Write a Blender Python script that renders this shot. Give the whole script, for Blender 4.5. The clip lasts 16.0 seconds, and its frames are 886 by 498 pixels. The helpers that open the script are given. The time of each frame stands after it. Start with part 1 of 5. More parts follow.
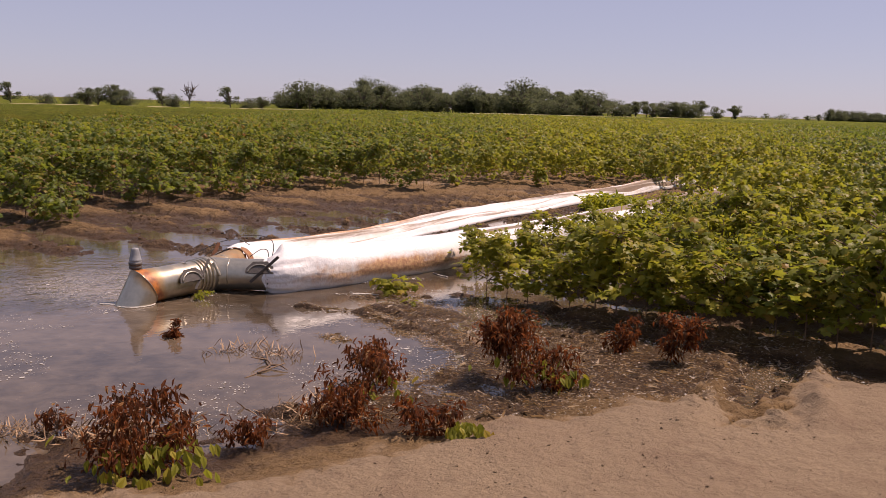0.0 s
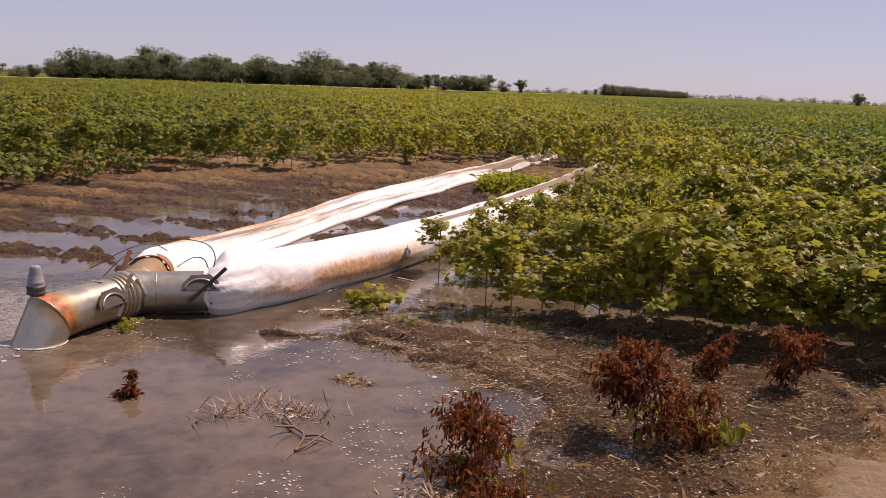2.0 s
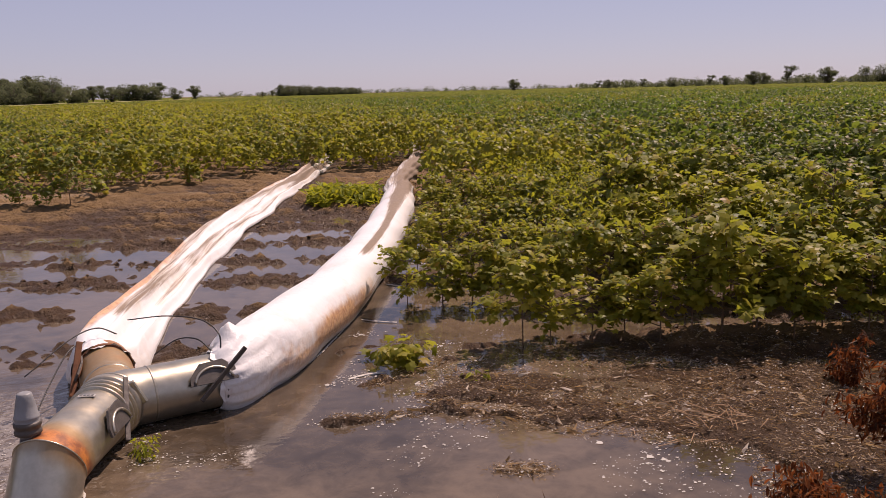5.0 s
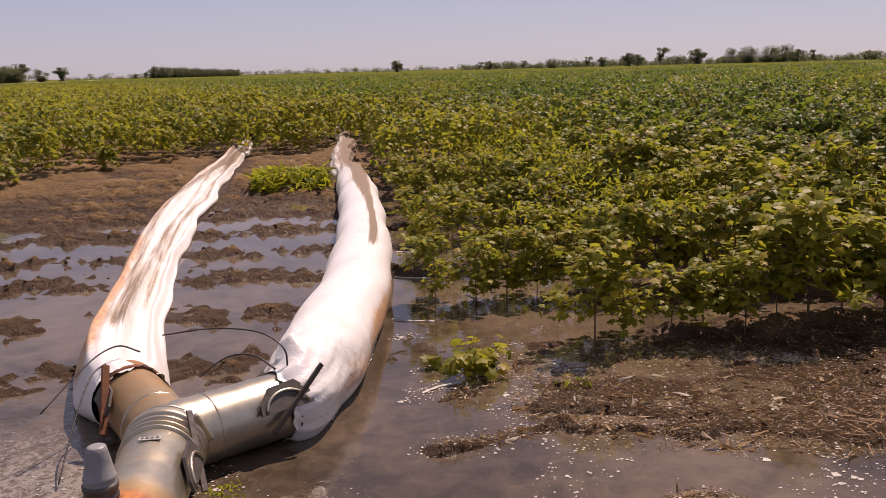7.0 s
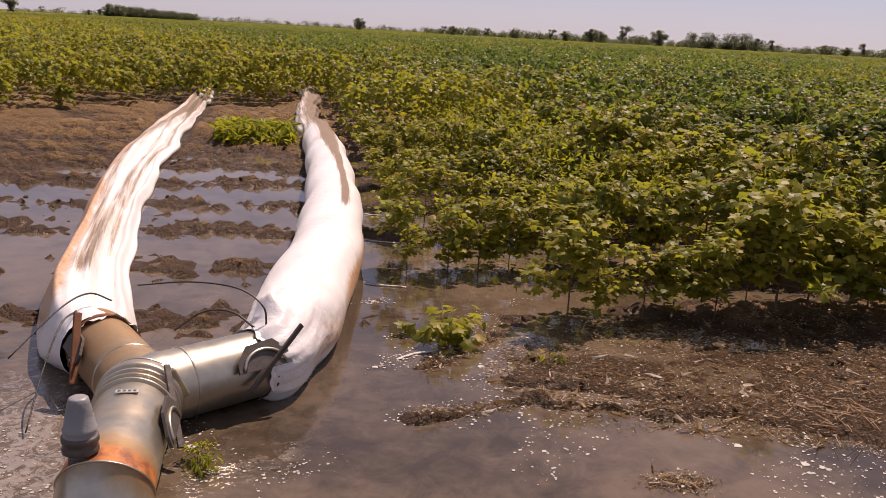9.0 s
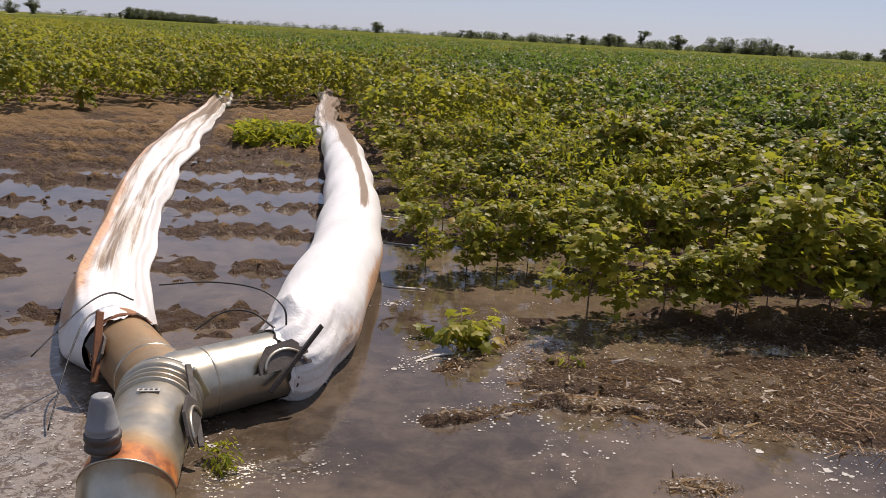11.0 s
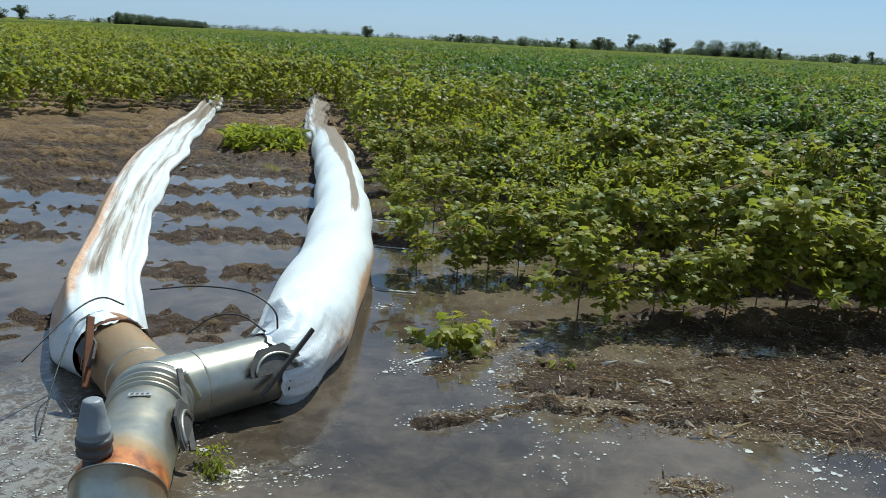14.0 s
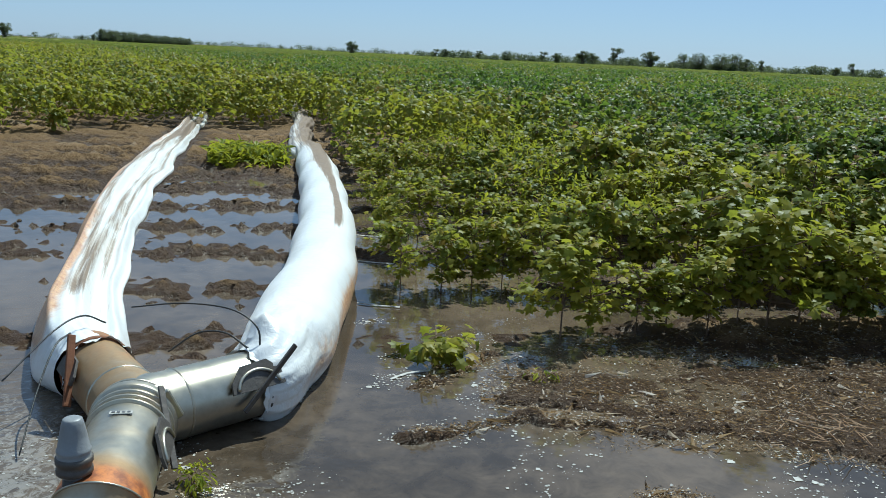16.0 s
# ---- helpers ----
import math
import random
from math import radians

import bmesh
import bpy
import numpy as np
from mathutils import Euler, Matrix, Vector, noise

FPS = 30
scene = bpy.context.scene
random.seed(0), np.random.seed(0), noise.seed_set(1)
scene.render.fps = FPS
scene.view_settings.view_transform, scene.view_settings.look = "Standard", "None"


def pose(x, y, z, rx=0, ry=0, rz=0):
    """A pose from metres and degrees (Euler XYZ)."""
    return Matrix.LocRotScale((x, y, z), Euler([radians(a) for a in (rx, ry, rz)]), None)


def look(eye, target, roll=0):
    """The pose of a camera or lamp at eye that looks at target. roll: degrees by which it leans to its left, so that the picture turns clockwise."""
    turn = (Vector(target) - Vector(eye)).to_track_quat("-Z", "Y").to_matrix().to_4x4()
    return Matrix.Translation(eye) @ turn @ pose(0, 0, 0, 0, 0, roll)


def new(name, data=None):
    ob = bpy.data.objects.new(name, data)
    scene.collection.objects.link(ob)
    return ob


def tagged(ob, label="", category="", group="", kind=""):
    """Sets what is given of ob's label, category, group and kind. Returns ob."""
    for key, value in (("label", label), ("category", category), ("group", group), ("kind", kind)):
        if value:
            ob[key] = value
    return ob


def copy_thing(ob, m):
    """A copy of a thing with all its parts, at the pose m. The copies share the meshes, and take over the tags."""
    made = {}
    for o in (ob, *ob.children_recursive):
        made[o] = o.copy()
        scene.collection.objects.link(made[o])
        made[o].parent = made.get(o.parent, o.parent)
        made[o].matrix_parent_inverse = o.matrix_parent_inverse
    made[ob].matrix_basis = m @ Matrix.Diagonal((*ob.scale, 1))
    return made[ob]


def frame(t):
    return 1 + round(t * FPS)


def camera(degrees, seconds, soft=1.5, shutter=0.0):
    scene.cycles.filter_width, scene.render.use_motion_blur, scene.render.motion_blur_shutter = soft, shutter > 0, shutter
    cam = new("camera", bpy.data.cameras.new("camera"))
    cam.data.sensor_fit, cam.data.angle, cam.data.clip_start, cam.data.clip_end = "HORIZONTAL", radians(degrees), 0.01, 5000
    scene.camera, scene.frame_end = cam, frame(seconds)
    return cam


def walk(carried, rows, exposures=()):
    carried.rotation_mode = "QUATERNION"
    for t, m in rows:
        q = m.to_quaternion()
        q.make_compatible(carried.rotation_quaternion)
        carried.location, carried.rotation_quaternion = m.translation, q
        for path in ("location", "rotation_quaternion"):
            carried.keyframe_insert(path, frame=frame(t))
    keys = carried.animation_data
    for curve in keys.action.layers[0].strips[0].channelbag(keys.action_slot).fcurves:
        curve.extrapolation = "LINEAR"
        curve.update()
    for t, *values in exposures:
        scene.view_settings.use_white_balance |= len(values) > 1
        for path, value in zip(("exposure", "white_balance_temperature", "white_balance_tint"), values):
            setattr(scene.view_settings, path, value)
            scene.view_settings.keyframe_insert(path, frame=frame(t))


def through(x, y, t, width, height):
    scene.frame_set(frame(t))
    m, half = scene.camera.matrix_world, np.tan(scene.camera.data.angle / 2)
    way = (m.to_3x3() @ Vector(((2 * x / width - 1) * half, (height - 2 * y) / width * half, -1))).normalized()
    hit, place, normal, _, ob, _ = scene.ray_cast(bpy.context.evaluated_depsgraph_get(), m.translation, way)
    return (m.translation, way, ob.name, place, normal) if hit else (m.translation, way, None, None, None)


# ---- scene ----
cam = camera(53.0, 16.0, soft=0.8)
PATH = [
    (0, (-0.489, 1.057, 1.545), (-0.416, 3.031, 1.231), 1.7),
    (0.5, (-0.798, 1.457, 1.516), (-0.725, 3.429, 1.187), 2.6),
    (1, (-1.117, 1.893, 1.49), (-1.02, 3.857, 1.123), 4.3),
    (1.5, (-1.429, 2.245, 1.469), (-1.128, 4.168, 1.011), 4.6),
    (2, (-1.716, 2.623, 1.473), (-1.187, 4.518, 1.115), 2.3),
    (2.5, (-2.065, 2.943, 1.48), (-1.372, 4.785, 1.128), 2.4),
    (3, (-2.401, 3.221, 1.49), (-1.661, 5.036, 1.091), 2.9),
    (3.5, (-2.627, 3.543, 1.483), (-1.876, 5.368, 1.155), 0.6),
    (4, (-2.9, 3.829, 1.483), (-1.943, 5.547, 1.121), 0.1),
    (4.5, (-3.057, 4.105, 1.473), (-1.995, 5.757, 1.098), 1.1),
    (4.7, (-3.091, 4.194, 1.486), (-1.985, 5.823, 1.134), -0.5),
    (6.8, (-3.436, 5.355, 1.436), (-2.135, 6.828, 1.065), -0.4),
    (7, (-3.452, 5.447, 1.424), (-2.114, 6.88, 1.027), -1.5),
    (7.5, (-3.512, 5.515, 1.428), (-2.116, 6.873, 0.975), 1.8),
    (8, (-3.485, 5.558, 1.407), (-2.153, 6.952, 0.877), 2.5),
    (8.5, (-3.52, 5.569, 1.421), (-2.116, 6.902, 0.919), 1.8),
    (9, (-3.532, 5.582, 1.428), (-2.125, 6.921, 0.955), 3.1),
    (11.5, (-3.544, 5.593, 1.414), (-2.171, 6.967, 0.939), 3.0),
    (12, (-3.543, 5.589, 1.408), (-2.172, 6.961, 0.917), 2.6),
    (12.5, (-3.544, 5.577, 1.409), (-2.156, 6.935, 0.933), 2.8),
    (13, (-3.543, 5.584, 1.421), (-2.148, 6.941, 0.96), 2.9),
    (13.5, (-3.542, 5.577, 1.423), (-2.142, 6.931, 0.965), 2.6),
    (14, (-3.551, 5.582, 1.421), (-2.152, 6.937, 0.963), 3.1),
    (14.5, (-3.55, 5.574, 1.417), (-2.148, 6.929, 0.974), 2.6),
    (15, (-3.551, 5.578, 1.426), (-2.144, 6.931, 0.99), 2.8),
    (15.5, (-3.546, 5.569, 1.426), (-2.131, 6.914, 0.995), 2.6),
    (16, (-3.546, 5.56, 1.425), (-2.123, 6.899, 1.0), 2.7),
]
walk(cam, [(t, look(eye, target, roll)) for t, eye, target, roll in PATH],
     exposures=[(0, -0.02, 7300, 34), (2.5, 0.01, 7350, 35), (3.5, -0.11, 7200, 35), (4.5, -0.12, 7250, 36), (7, -0.10, 7500, 35), (8.5, -0.06, 7600, 35), (9, -0.03, 7550, 35), (10.8, -0.02, 6900, 24), (12.4, -0.02, 5450, -3), (16, 0.0, 5350, -4)])

# ---- light ----
SUN_AZ, SUN_EL = 74.0, 59.0
world = bpy.data.worlds.new("sky")
scene.world = world
world.use_nodes = True
wn = world.node_tree.nodes
sky = wn.new("ShaderNodeTexSky")
sky.sky_type = "NISHITA"
sky.sun_disc = False
sky.sun_elevation = radians(SUN_EL)
sky.sun_rotation = radians(SUN_AZ)
sky.air_density, sky.dust_density, sky.ozone_density = 0.8, 0.3, 2.5
haze = wn.new("ShaderNodeMix")
haze.data_type = "RGBA"
haze.inputs[0].default_value = 0.55
haze.inputs[7].default_value = (5.6, 6.75, 9.0, 1)
world.node_tree.links.new(sky.outputs[0], haze.inputs[6])
world.node_tree.links.new(haze.outputs[2], wn["Background"].inputs[0])
wn["Background"].inputs[1].default_value = 0.080
lamp = bpy.data.lights.new("sun", "SUN")
lamp.energy, lamp.angle, lamp.color = 6.0, radians(0.55), (1.0, 0.935, 0.81)
sun = new("sun", lamp)
a, e = radians(SUN_AZ), radians(SUN_EL)
SUN_DIR = Vector((math.sin(a) * math.cos(e), math.cos(a) * math.cos(e), math.sin(e)))
sun.matrix_world = look(SUN_DIR * 60, (0, 0, 0))


# ---- shared numeric helpers ----
def lattice(ix, iy, seed):
    n = np.sin(ix * 127.1 + iy * 311.7 + seed * 74.7) * 43758.5453
    return n - np.floor(n)


def vnoise(x, y, seed=0):
    """Smooth value noise, 0 to 1, cells of 1 m."""
    ix, iy = np.floor(x), np.floor(y)
    fx, fy = x - ix, y - iy
    fx, fy = fx * fx * (3 - 2 * fx), fy * fy * (3 - 2 * fy)
    return ((lattice(ix, iy, seed) * (1 - fx) + lattice(ix + 1, iy, seed) * fx) * (1 - fy)
            + (lattice(ix, iy + 1, seed) * (1 - fx) + lattice(ix + 1, iy + 1, seed) * fx) * fy)


def fbm(x, y, seed=0, octaves=3):
    total, amp = 0, 0.5
    for i in range(octaves):
        total = total + amp * (vnoise(x * 2 ** i, y * 2 ** i, seed + i) - 0.5)
        amp *= 0.5
    return total


def step(a, b, x):
    t = np.clip((x - a) / (b - a), 0, 1)
    return t * t * (3 - 2 * t)


def xy(s, v):
    """Field axes to world: s runs along the irrigation tubes, v along the crop rows."""
    return 0.6 * s + 0.8 * v, 0.8 * s - 0.6 * v


def sv(x, y):
    return 0.6 * x + 0.8 * y, 0.8 * x - 0.6 * y


ROW0, ROW = 6.6, 0.965


def spline(table, n):
    """Catmull-Rom through the rows of a small table, n samples a span."""
    p = np.array(table, float)
    p = np.vstack([2 * p[0] - p[1], p, 2 * p[-1] - p[-2]])
    out = []
    for i in range(1, len(p) - 2):
        t = np.linspace(0, 1, n, endpoint=False)[:, None]
        out.append(0.5 * (2 * p[i] + (p[i + 1] - p[i - 1]) * t + (2 * p[i - 1] - 5 * p[i] + 4 * p[i + 1] - p[i + 2]) * t ** 2
                          + (3 * p[i] - p[i - 1] - 3 * p[i + 1] + p[i + 2]) * t ** 3))
    return np.vstack(out + [p[-2:-1]])


# ---- mesh helpers ----
def mesh_np(name, verts, faces, mat, smooth=False):
    """A mesh from arrays: faces is an (n, k) array with k of 3 or 4, or a list of such arrays."""
    me = bpy.data.meshes.new(name)
    verts = np.asarray(verts, np.float32)
    faces = faces if isinstance(faces, list) else [faces]
    faces = [np.asarray(f, np.int32) for f in faces if len(f)]
    loops = np.concatenate([f.ravel() for f in faces])
    totals = np.concatenate([np.full(len(f), f.shape[1], np.int32) for f in faces])
    starts = np.concatenate([[0], np.cumsum(totals)[:-1]]).astype(np.int32)
    me.vertices.add(len(verts))
    me.vertices.foreach_set("co", verts.ravel())
    me.loops.add(len(loops))
    me.loops.foreach_set("vertex_index", loops)
    me.polygons.add(len(totals))
    me.polygons.foreach_set("loop_start", starts)
    me.polygons.foreach_set("loop_total", totals)
    me.polygons.foreach_set("use_smooth", np.full(len(totals), smooth, bool))
    me.update(calc_edges=True)
    me.validate()
    for m in (mat if isinstance(mat, (list, tuple)) else [mat]):
        me.materials.append(m)
    return me


def part_np(name, verts, faces, mat, parent=None, label="", smooth=False):
    ob = new(name, mesh_np(name, verts, faces, mat, smooth))
    if parent:
        ob.parent = parent
    if label:
        ob["label"] = label
    return ob


def part(name, bm, mat, parent=None, label="", smooth=False):
    me = bpy.data.meshes.new(name)
    bmesh.ops.recalc_face_normals(bm, faces=bm.faces)
    for f in bm.faces:
        f.smooth = smooth
    bm.to_mesh(me)
    bm.free()
    me.materials.append(mat)
    ob = new(name, me)
    if parent:
        ob.parent = parent
    if label:
        ob["label"] = label
    return ob


def sweep(path, radii, sides=16, cap=True, first=None, last=None):
    """A round pipe along a path of points with mitred bends; radii: one for each point."""
    bm = bmesh.new()
    pts = [Vector(p) for p in path]
    rings, side = [], None
    for i, p in enumerate(pts):
        d1 = (pts[i] - pts[i - 1]).normalized() if i else None
        d2 = (pts[i + 1] - pts[i]).normalized() if i < len(pts) - 1 else None
        d = (d1 + d2).normalized() if d1 and d2 else (d1 or d2)
        d = first if first and not i else last if last and i == len(pts) - 1 else d
        ref = d1 or d2
        if side is None:
            side = ref.cross(Vector((0, 0, 1)))
            side = side.normalized() if side.length > 1e-3 else Vector((1, 0, 0))
        side = (side - ref * side.dot(ref)).normalized()
        up = side.cross(ref).normalized()
        ring = []
        for k in range(sides):
            t = 2 * math.pi * k / sides
            off = (side * math.cos(t) + up * math.sin(t)) * radii[i]
            off -= ref * (off.dot(d) / max(ref.dot(d), 0.2))
            ring.append(bm.verts.new(p + off))
        rings.append(ring)
    for a_, b_ in zip(rings, rings[1:]):
        for k in range(sides):
            bm.faces.new((a_[k], a_[(k + 1) % sides], b_[(k + 1) % sides], b_[k]))
    if cap:
        bm.faces.new(rings[0][::-1])
        bm.faces.new(rings[-1])
    return bm


def grid_faces(nu, nv, wrap=False):
    i = np.arange(nu - 1)[:, None]
    j = np.arange(nv if wrap else nv - 1)[None, :]
    j2 = (j + 1) % nv
    return np.stack([i * nv + j, i * nv + j2, (i + 1) * nv + j2, (i + 1) * nv + j], -1).reshape(-1, 4)


# ---- materials ----
class Mat:
    """A small wrapper round one node material."""

    def __init__(self, name):
        self.m = bpy.data.materials.new(name)
        self.m.use_nodes = True
        self.t = self.m.node_tree
        self.b = self.t.nodes["Principled BSDF"]

    def node(self, kind, **inputs):
        n = self.t.nodes.new(kind)
        for k, val in inputs.items():
            self.put(n, k.replace("_", " "), val)
        return n

    def put(self, n, key, val):
        sock = n.inputs[int(key)] if key.isdigit() else n.inputs[key]
        if hasattr(val, "is_output"):
            self.t.links.new(val, sock)
        else:
            sock.default_value = val

    def position(self):
        return self.t.nodes.new("ShaderNodeNewGeometry").outputs["Position"]

    def noise(self, scale, detail=4, rough=0.6, vec=None, dist=0.0):
        n = self.node("ShaderNodeTexNoise", Scale=scale, Detail=detail, Roughness=rough, Distortion=dist)
        self.t.links.new(vec or self.position(), n.inputs["Vector"])
        return n.outputs["Fac"]

    def ramp(self, fac, stops):
        n = self.t.nodes.new("ShaderNodeValToRGB")
        el = n.color_ramp.elements
        while len(el) < len(stops):
            el.new(0.5)
        for x, (p, c) in zip(el, stops):
            x.position = p
            x.color = (*c, 1) if isinstance(c, tuple) else (c, c, c, 1)
        self.t.links.new(fac, n.inputs[0])
        return n.outputs[0]

    def mix(self, fac, a_, b_):
        n = self.t.nodes.new("ShaderNodeMix")
        n.data_type = "RGBA"
        for s_, val in ((n.inputs[0], fac), (n.inputs[6], a_), (n.inputs[7], b_)):
            if hasattr(val, "is_output"):
                self.t.links.new(val, s_)
            else:
                s_.default_value = (*val, 1) if isinstance(val, tuple) else val
        return n.outputs[2]

    def math(self, op, a_, b_=0.0, c_=0.0, clamp=False):
        n = self.t.nodes.new("ShaderNodeMath")
        n.operation, n.use_clamp = op, clamp
        for s_, val in zip(n.inputs, (a_, b_, c_)):
            if hasattr(val, "is_output"):
                self.t.links.new(val, s_)
            else:
                s_.default_value = val
        return n.outputs[0]

    def smooth(self, x, lo, hi):
        n = self.t.nodes.new("ShaderNodeMapRange")
        n.interpolation_type = "SMOOTHSTEP"
        self.t.links.new(x, n.inputs[0])
        n.inputs[1].default_value, n.inputs[2].default_value = lo, hi
        return n.outputs[0]

    def attr(self, name):
        n = self.t.nodes.new("ShaderNodeAttribute")
        n.attribute_name = name
        return n.outputs["Fac"]

    def island(self):
        return self.t.nodes.new("ShaderNodeNewGeometry").outputs["Random Per Island"]

    def bump(self, h, strength, distance):
        n = self.node("ShaderNodeBump", Strength=strength, Distance=distance, Height=h)
        self.t.links.new(n.outputs[0], self.b.inputs["Normal"])

    def set(self, **kw):
        for k, val in kw.items():
            key = k.replace("_", " ")
            if isinstance(val, tuple) and len(val) == 3:
                val = (*val, 1)
            self.put(self.b, key, val)
        return self


def leaf_material(name, stops, through, gloss=0.45, field=False):
    """Leaf blades: colour by leaf, light shining through. field: yellowing near the flooded strip, lush dark green farther off."""
    m = Mat(name)
    col = m.ramp(m.island(), stops)
    shine = through
    if field:
        sep = m.node("ShaderNodeSeparateXYZ")
        m.t.links.new(m.position(), sep.inputs[0])
        s_ = m.math("ADD", m.math("MULTIPLY", sep.outputs[0], 0.6), m.math("MULTIPLY", sep.outputs[1], 0.8))
        v_ = m.math("SUBTRACT", m.math("MULTIPLY", sep.outputs[0], 0.8), m.math("MULTIPLY", sep.outputs[1], 0.6))
        mid = m.math("SUBTRACT", -4.4, m.math("MULTIPLY", m.math("MAXIMUM", m.math("SUBTRACT", s_, 9.0), 0.0), 0.42))
        off = m.math("ABSOLUTE", m.math("SUBTRACT", v_, mid))
        reach = m.math("ADD", 3.9, m.math("MULTIPLY", m.math("MAXIMUM", m.math("SUBTRACT", s_, 9.0), 0.0), 0.20))
        sick = m.math("SUBTRACT", 1.0, m.smooth(m.math("DIVIDE", off, reach), 0.35, 1.35))
        patch = m.math("ADD", m.math("MULTIPLY", m.noise(0.75, 4, 0.65), 0.9), m.math("MULTIPLY", sick, 0.36))
        yellow = m.smooth(patch, 0.62, 0.90)
        col = m.mix(m.math("MULTIPLY", yellow, 0.85), col, m.mix(m.island(), (0.20, 0.21, 0.020), (0.38, 0.31, 0.028)))
        lush = m.math("MULTIPLY", m.math("SUBTRACT", 1.0, sick), m.smooth(m.noise(0.22, 3, 0.5), 0.34, 0.56))
        lush = m.math("MULTIPLY", lush, m.math("ADD", 0.40, m.math("MULTIPLY", m.smooth(m.math("SUBTRACT", v_, mid), 0.0, 3.0), 0.60)))
        col = m.mix(m.math("MULTIPLY", lush, 0.60), col, (0.056, 0.098, 0.018))
        shine = m.mix(lush, through, (0.16, 0.28, 0.025))
    vein = m.noise(55, 2, 0.5)
    col = m.mix(m.math("MULTIPLY", vein, 0.3), col, (0.03, 0.05, 0.01))
    m.set(Base_Color=col, Roughness=gloss)
    m.b.inputs["Specular IOR Level"].default_value = 0.22 if field else 0.2
    tr = m.node("ShaderNodeBsdfTranslucent")
    m.t.links.new(m.mix(0.5, col, shine), tr.inputs[0])
    mx = m.node("ShaderNodeMixShader")
    mx.inputs[0].default_value = 0.50
    m.t.links.new(m.b.outputs[0], mx.inputs[1])
    m.t.links.new(tr.outputs[0], mx.inputs[2])
    m.t.links.new(mx.outputs[0], m.t.nodes["Material Output"].inputs[0])
    return m.m


GREEN = [(0.0, (0.078, 0.112, 0.026)), (0.40, (0.146, 0.178, 0.036)), (0.72, (0.235, 0.240, 0.045)), (0.88, (0.33, 0.26, 0.045)), (1.0, (0.32, 0.13, 0.04))]
LEAF = leaf_material("cotton_leaf", GREEN, (0.40, 0.42, 0.035), 0.45, True)
DEAD = leaf_material("withered_leaf", [(0.0, (0.024, 0.011, 0.008)), (0.4, (0.092, 0.027, 0.014)), (0.75, (0.215, 0.060, 0.021)), (0.92, (0.36, 0.12, 0.036)), (1.0, (0.34, 0.20, 0.09))], (0.30, 0.08, 0.02), 0.75)
WEED = leaf_material("weed_leaf", [(0.0, (0.14, 0.18, 0.02)), (0.6, (0.25, 0.28, 0.025)), (1.0, (0.38, 0.36, 0.03))], (0.60, 0.58, 0.03))
# Skyline leaf tones are lightened so the colour carries the distance haze.
FAR = leaf_material("hazed_tree_leaf", [(0.0, (0.075, 0.092, 0.058)), (0.6, (0.125, 0.140, 0.080)), (1.0, (0.175, 0.175, 0.095))], (0.18, 0.21, 0.09), 0.8)


def ground_material():
    m = Mat("mud_and_sand")
    z = m.node("ShaderNodeSeparateXYZ")
    m.t.links.new(m.position(), z.inputs[0])
    z = z.outputs[2]
    fine, mid, big = m.noise(45, 6, 0.7), m.noise(7, 5, 0.6), m.noise(1.3, 3, 0.5)
    level = m.math("ADD", z, m.math("MULTIPLY", m.math("SUBTRACT", mid, 0.5), 0.07))
    wet = m.mix(fine, (0.021, 0.011, 0.005), (0.108, 0.059, 0.026))
    damp = m.mix(fine, (0.080, 0.046, 0.019), (0.270, 0.170, 0.080))
    dry = m.mix(fine, (0.120, 0.083, 0.052), (0.275, 0.200, 0.126))
    dry = m.mix(m.smooth(big, 0.4, 0.7), dry, (0.185, 0.130, 0.082))
    dry = m.mix(m.math("MULTIPLY", m.smooth(m.noise(3.2, 5, 0.7), 0.5, 0.68), 0.55), dry, (0.135, 0.088, 0.056))
    col = m.mix(m.smooth(level, 0.03, 0.07), wet, damp)
    col = m.mix(m.smooth(level, 0.095, 0.135), col, dry)
    rough = m.ramp(m.smooth(level, 0.0, 0.09), [(0.0, 0.38), (0.5, 0.70), (1.0, 0.95)])
    m.set(Base_Color=col, Roughness=rough)
    clods = m.math("ADD", m.math("MULTIPLY", m.noise(28, 6, 0.7), 0.6), m.noise(9, 4, 0.6))
    m.bump(m.math("MULTIPLY", clods, m.math("SUBTRACT", 1.0, m.math("MULTIPLY", m.smooth(level, 0.09, 0.13), 0.60))), 1.0, 0.085)
    m.b.inputs["Specular IOR Level"].default_value = 0.22
    return m.m


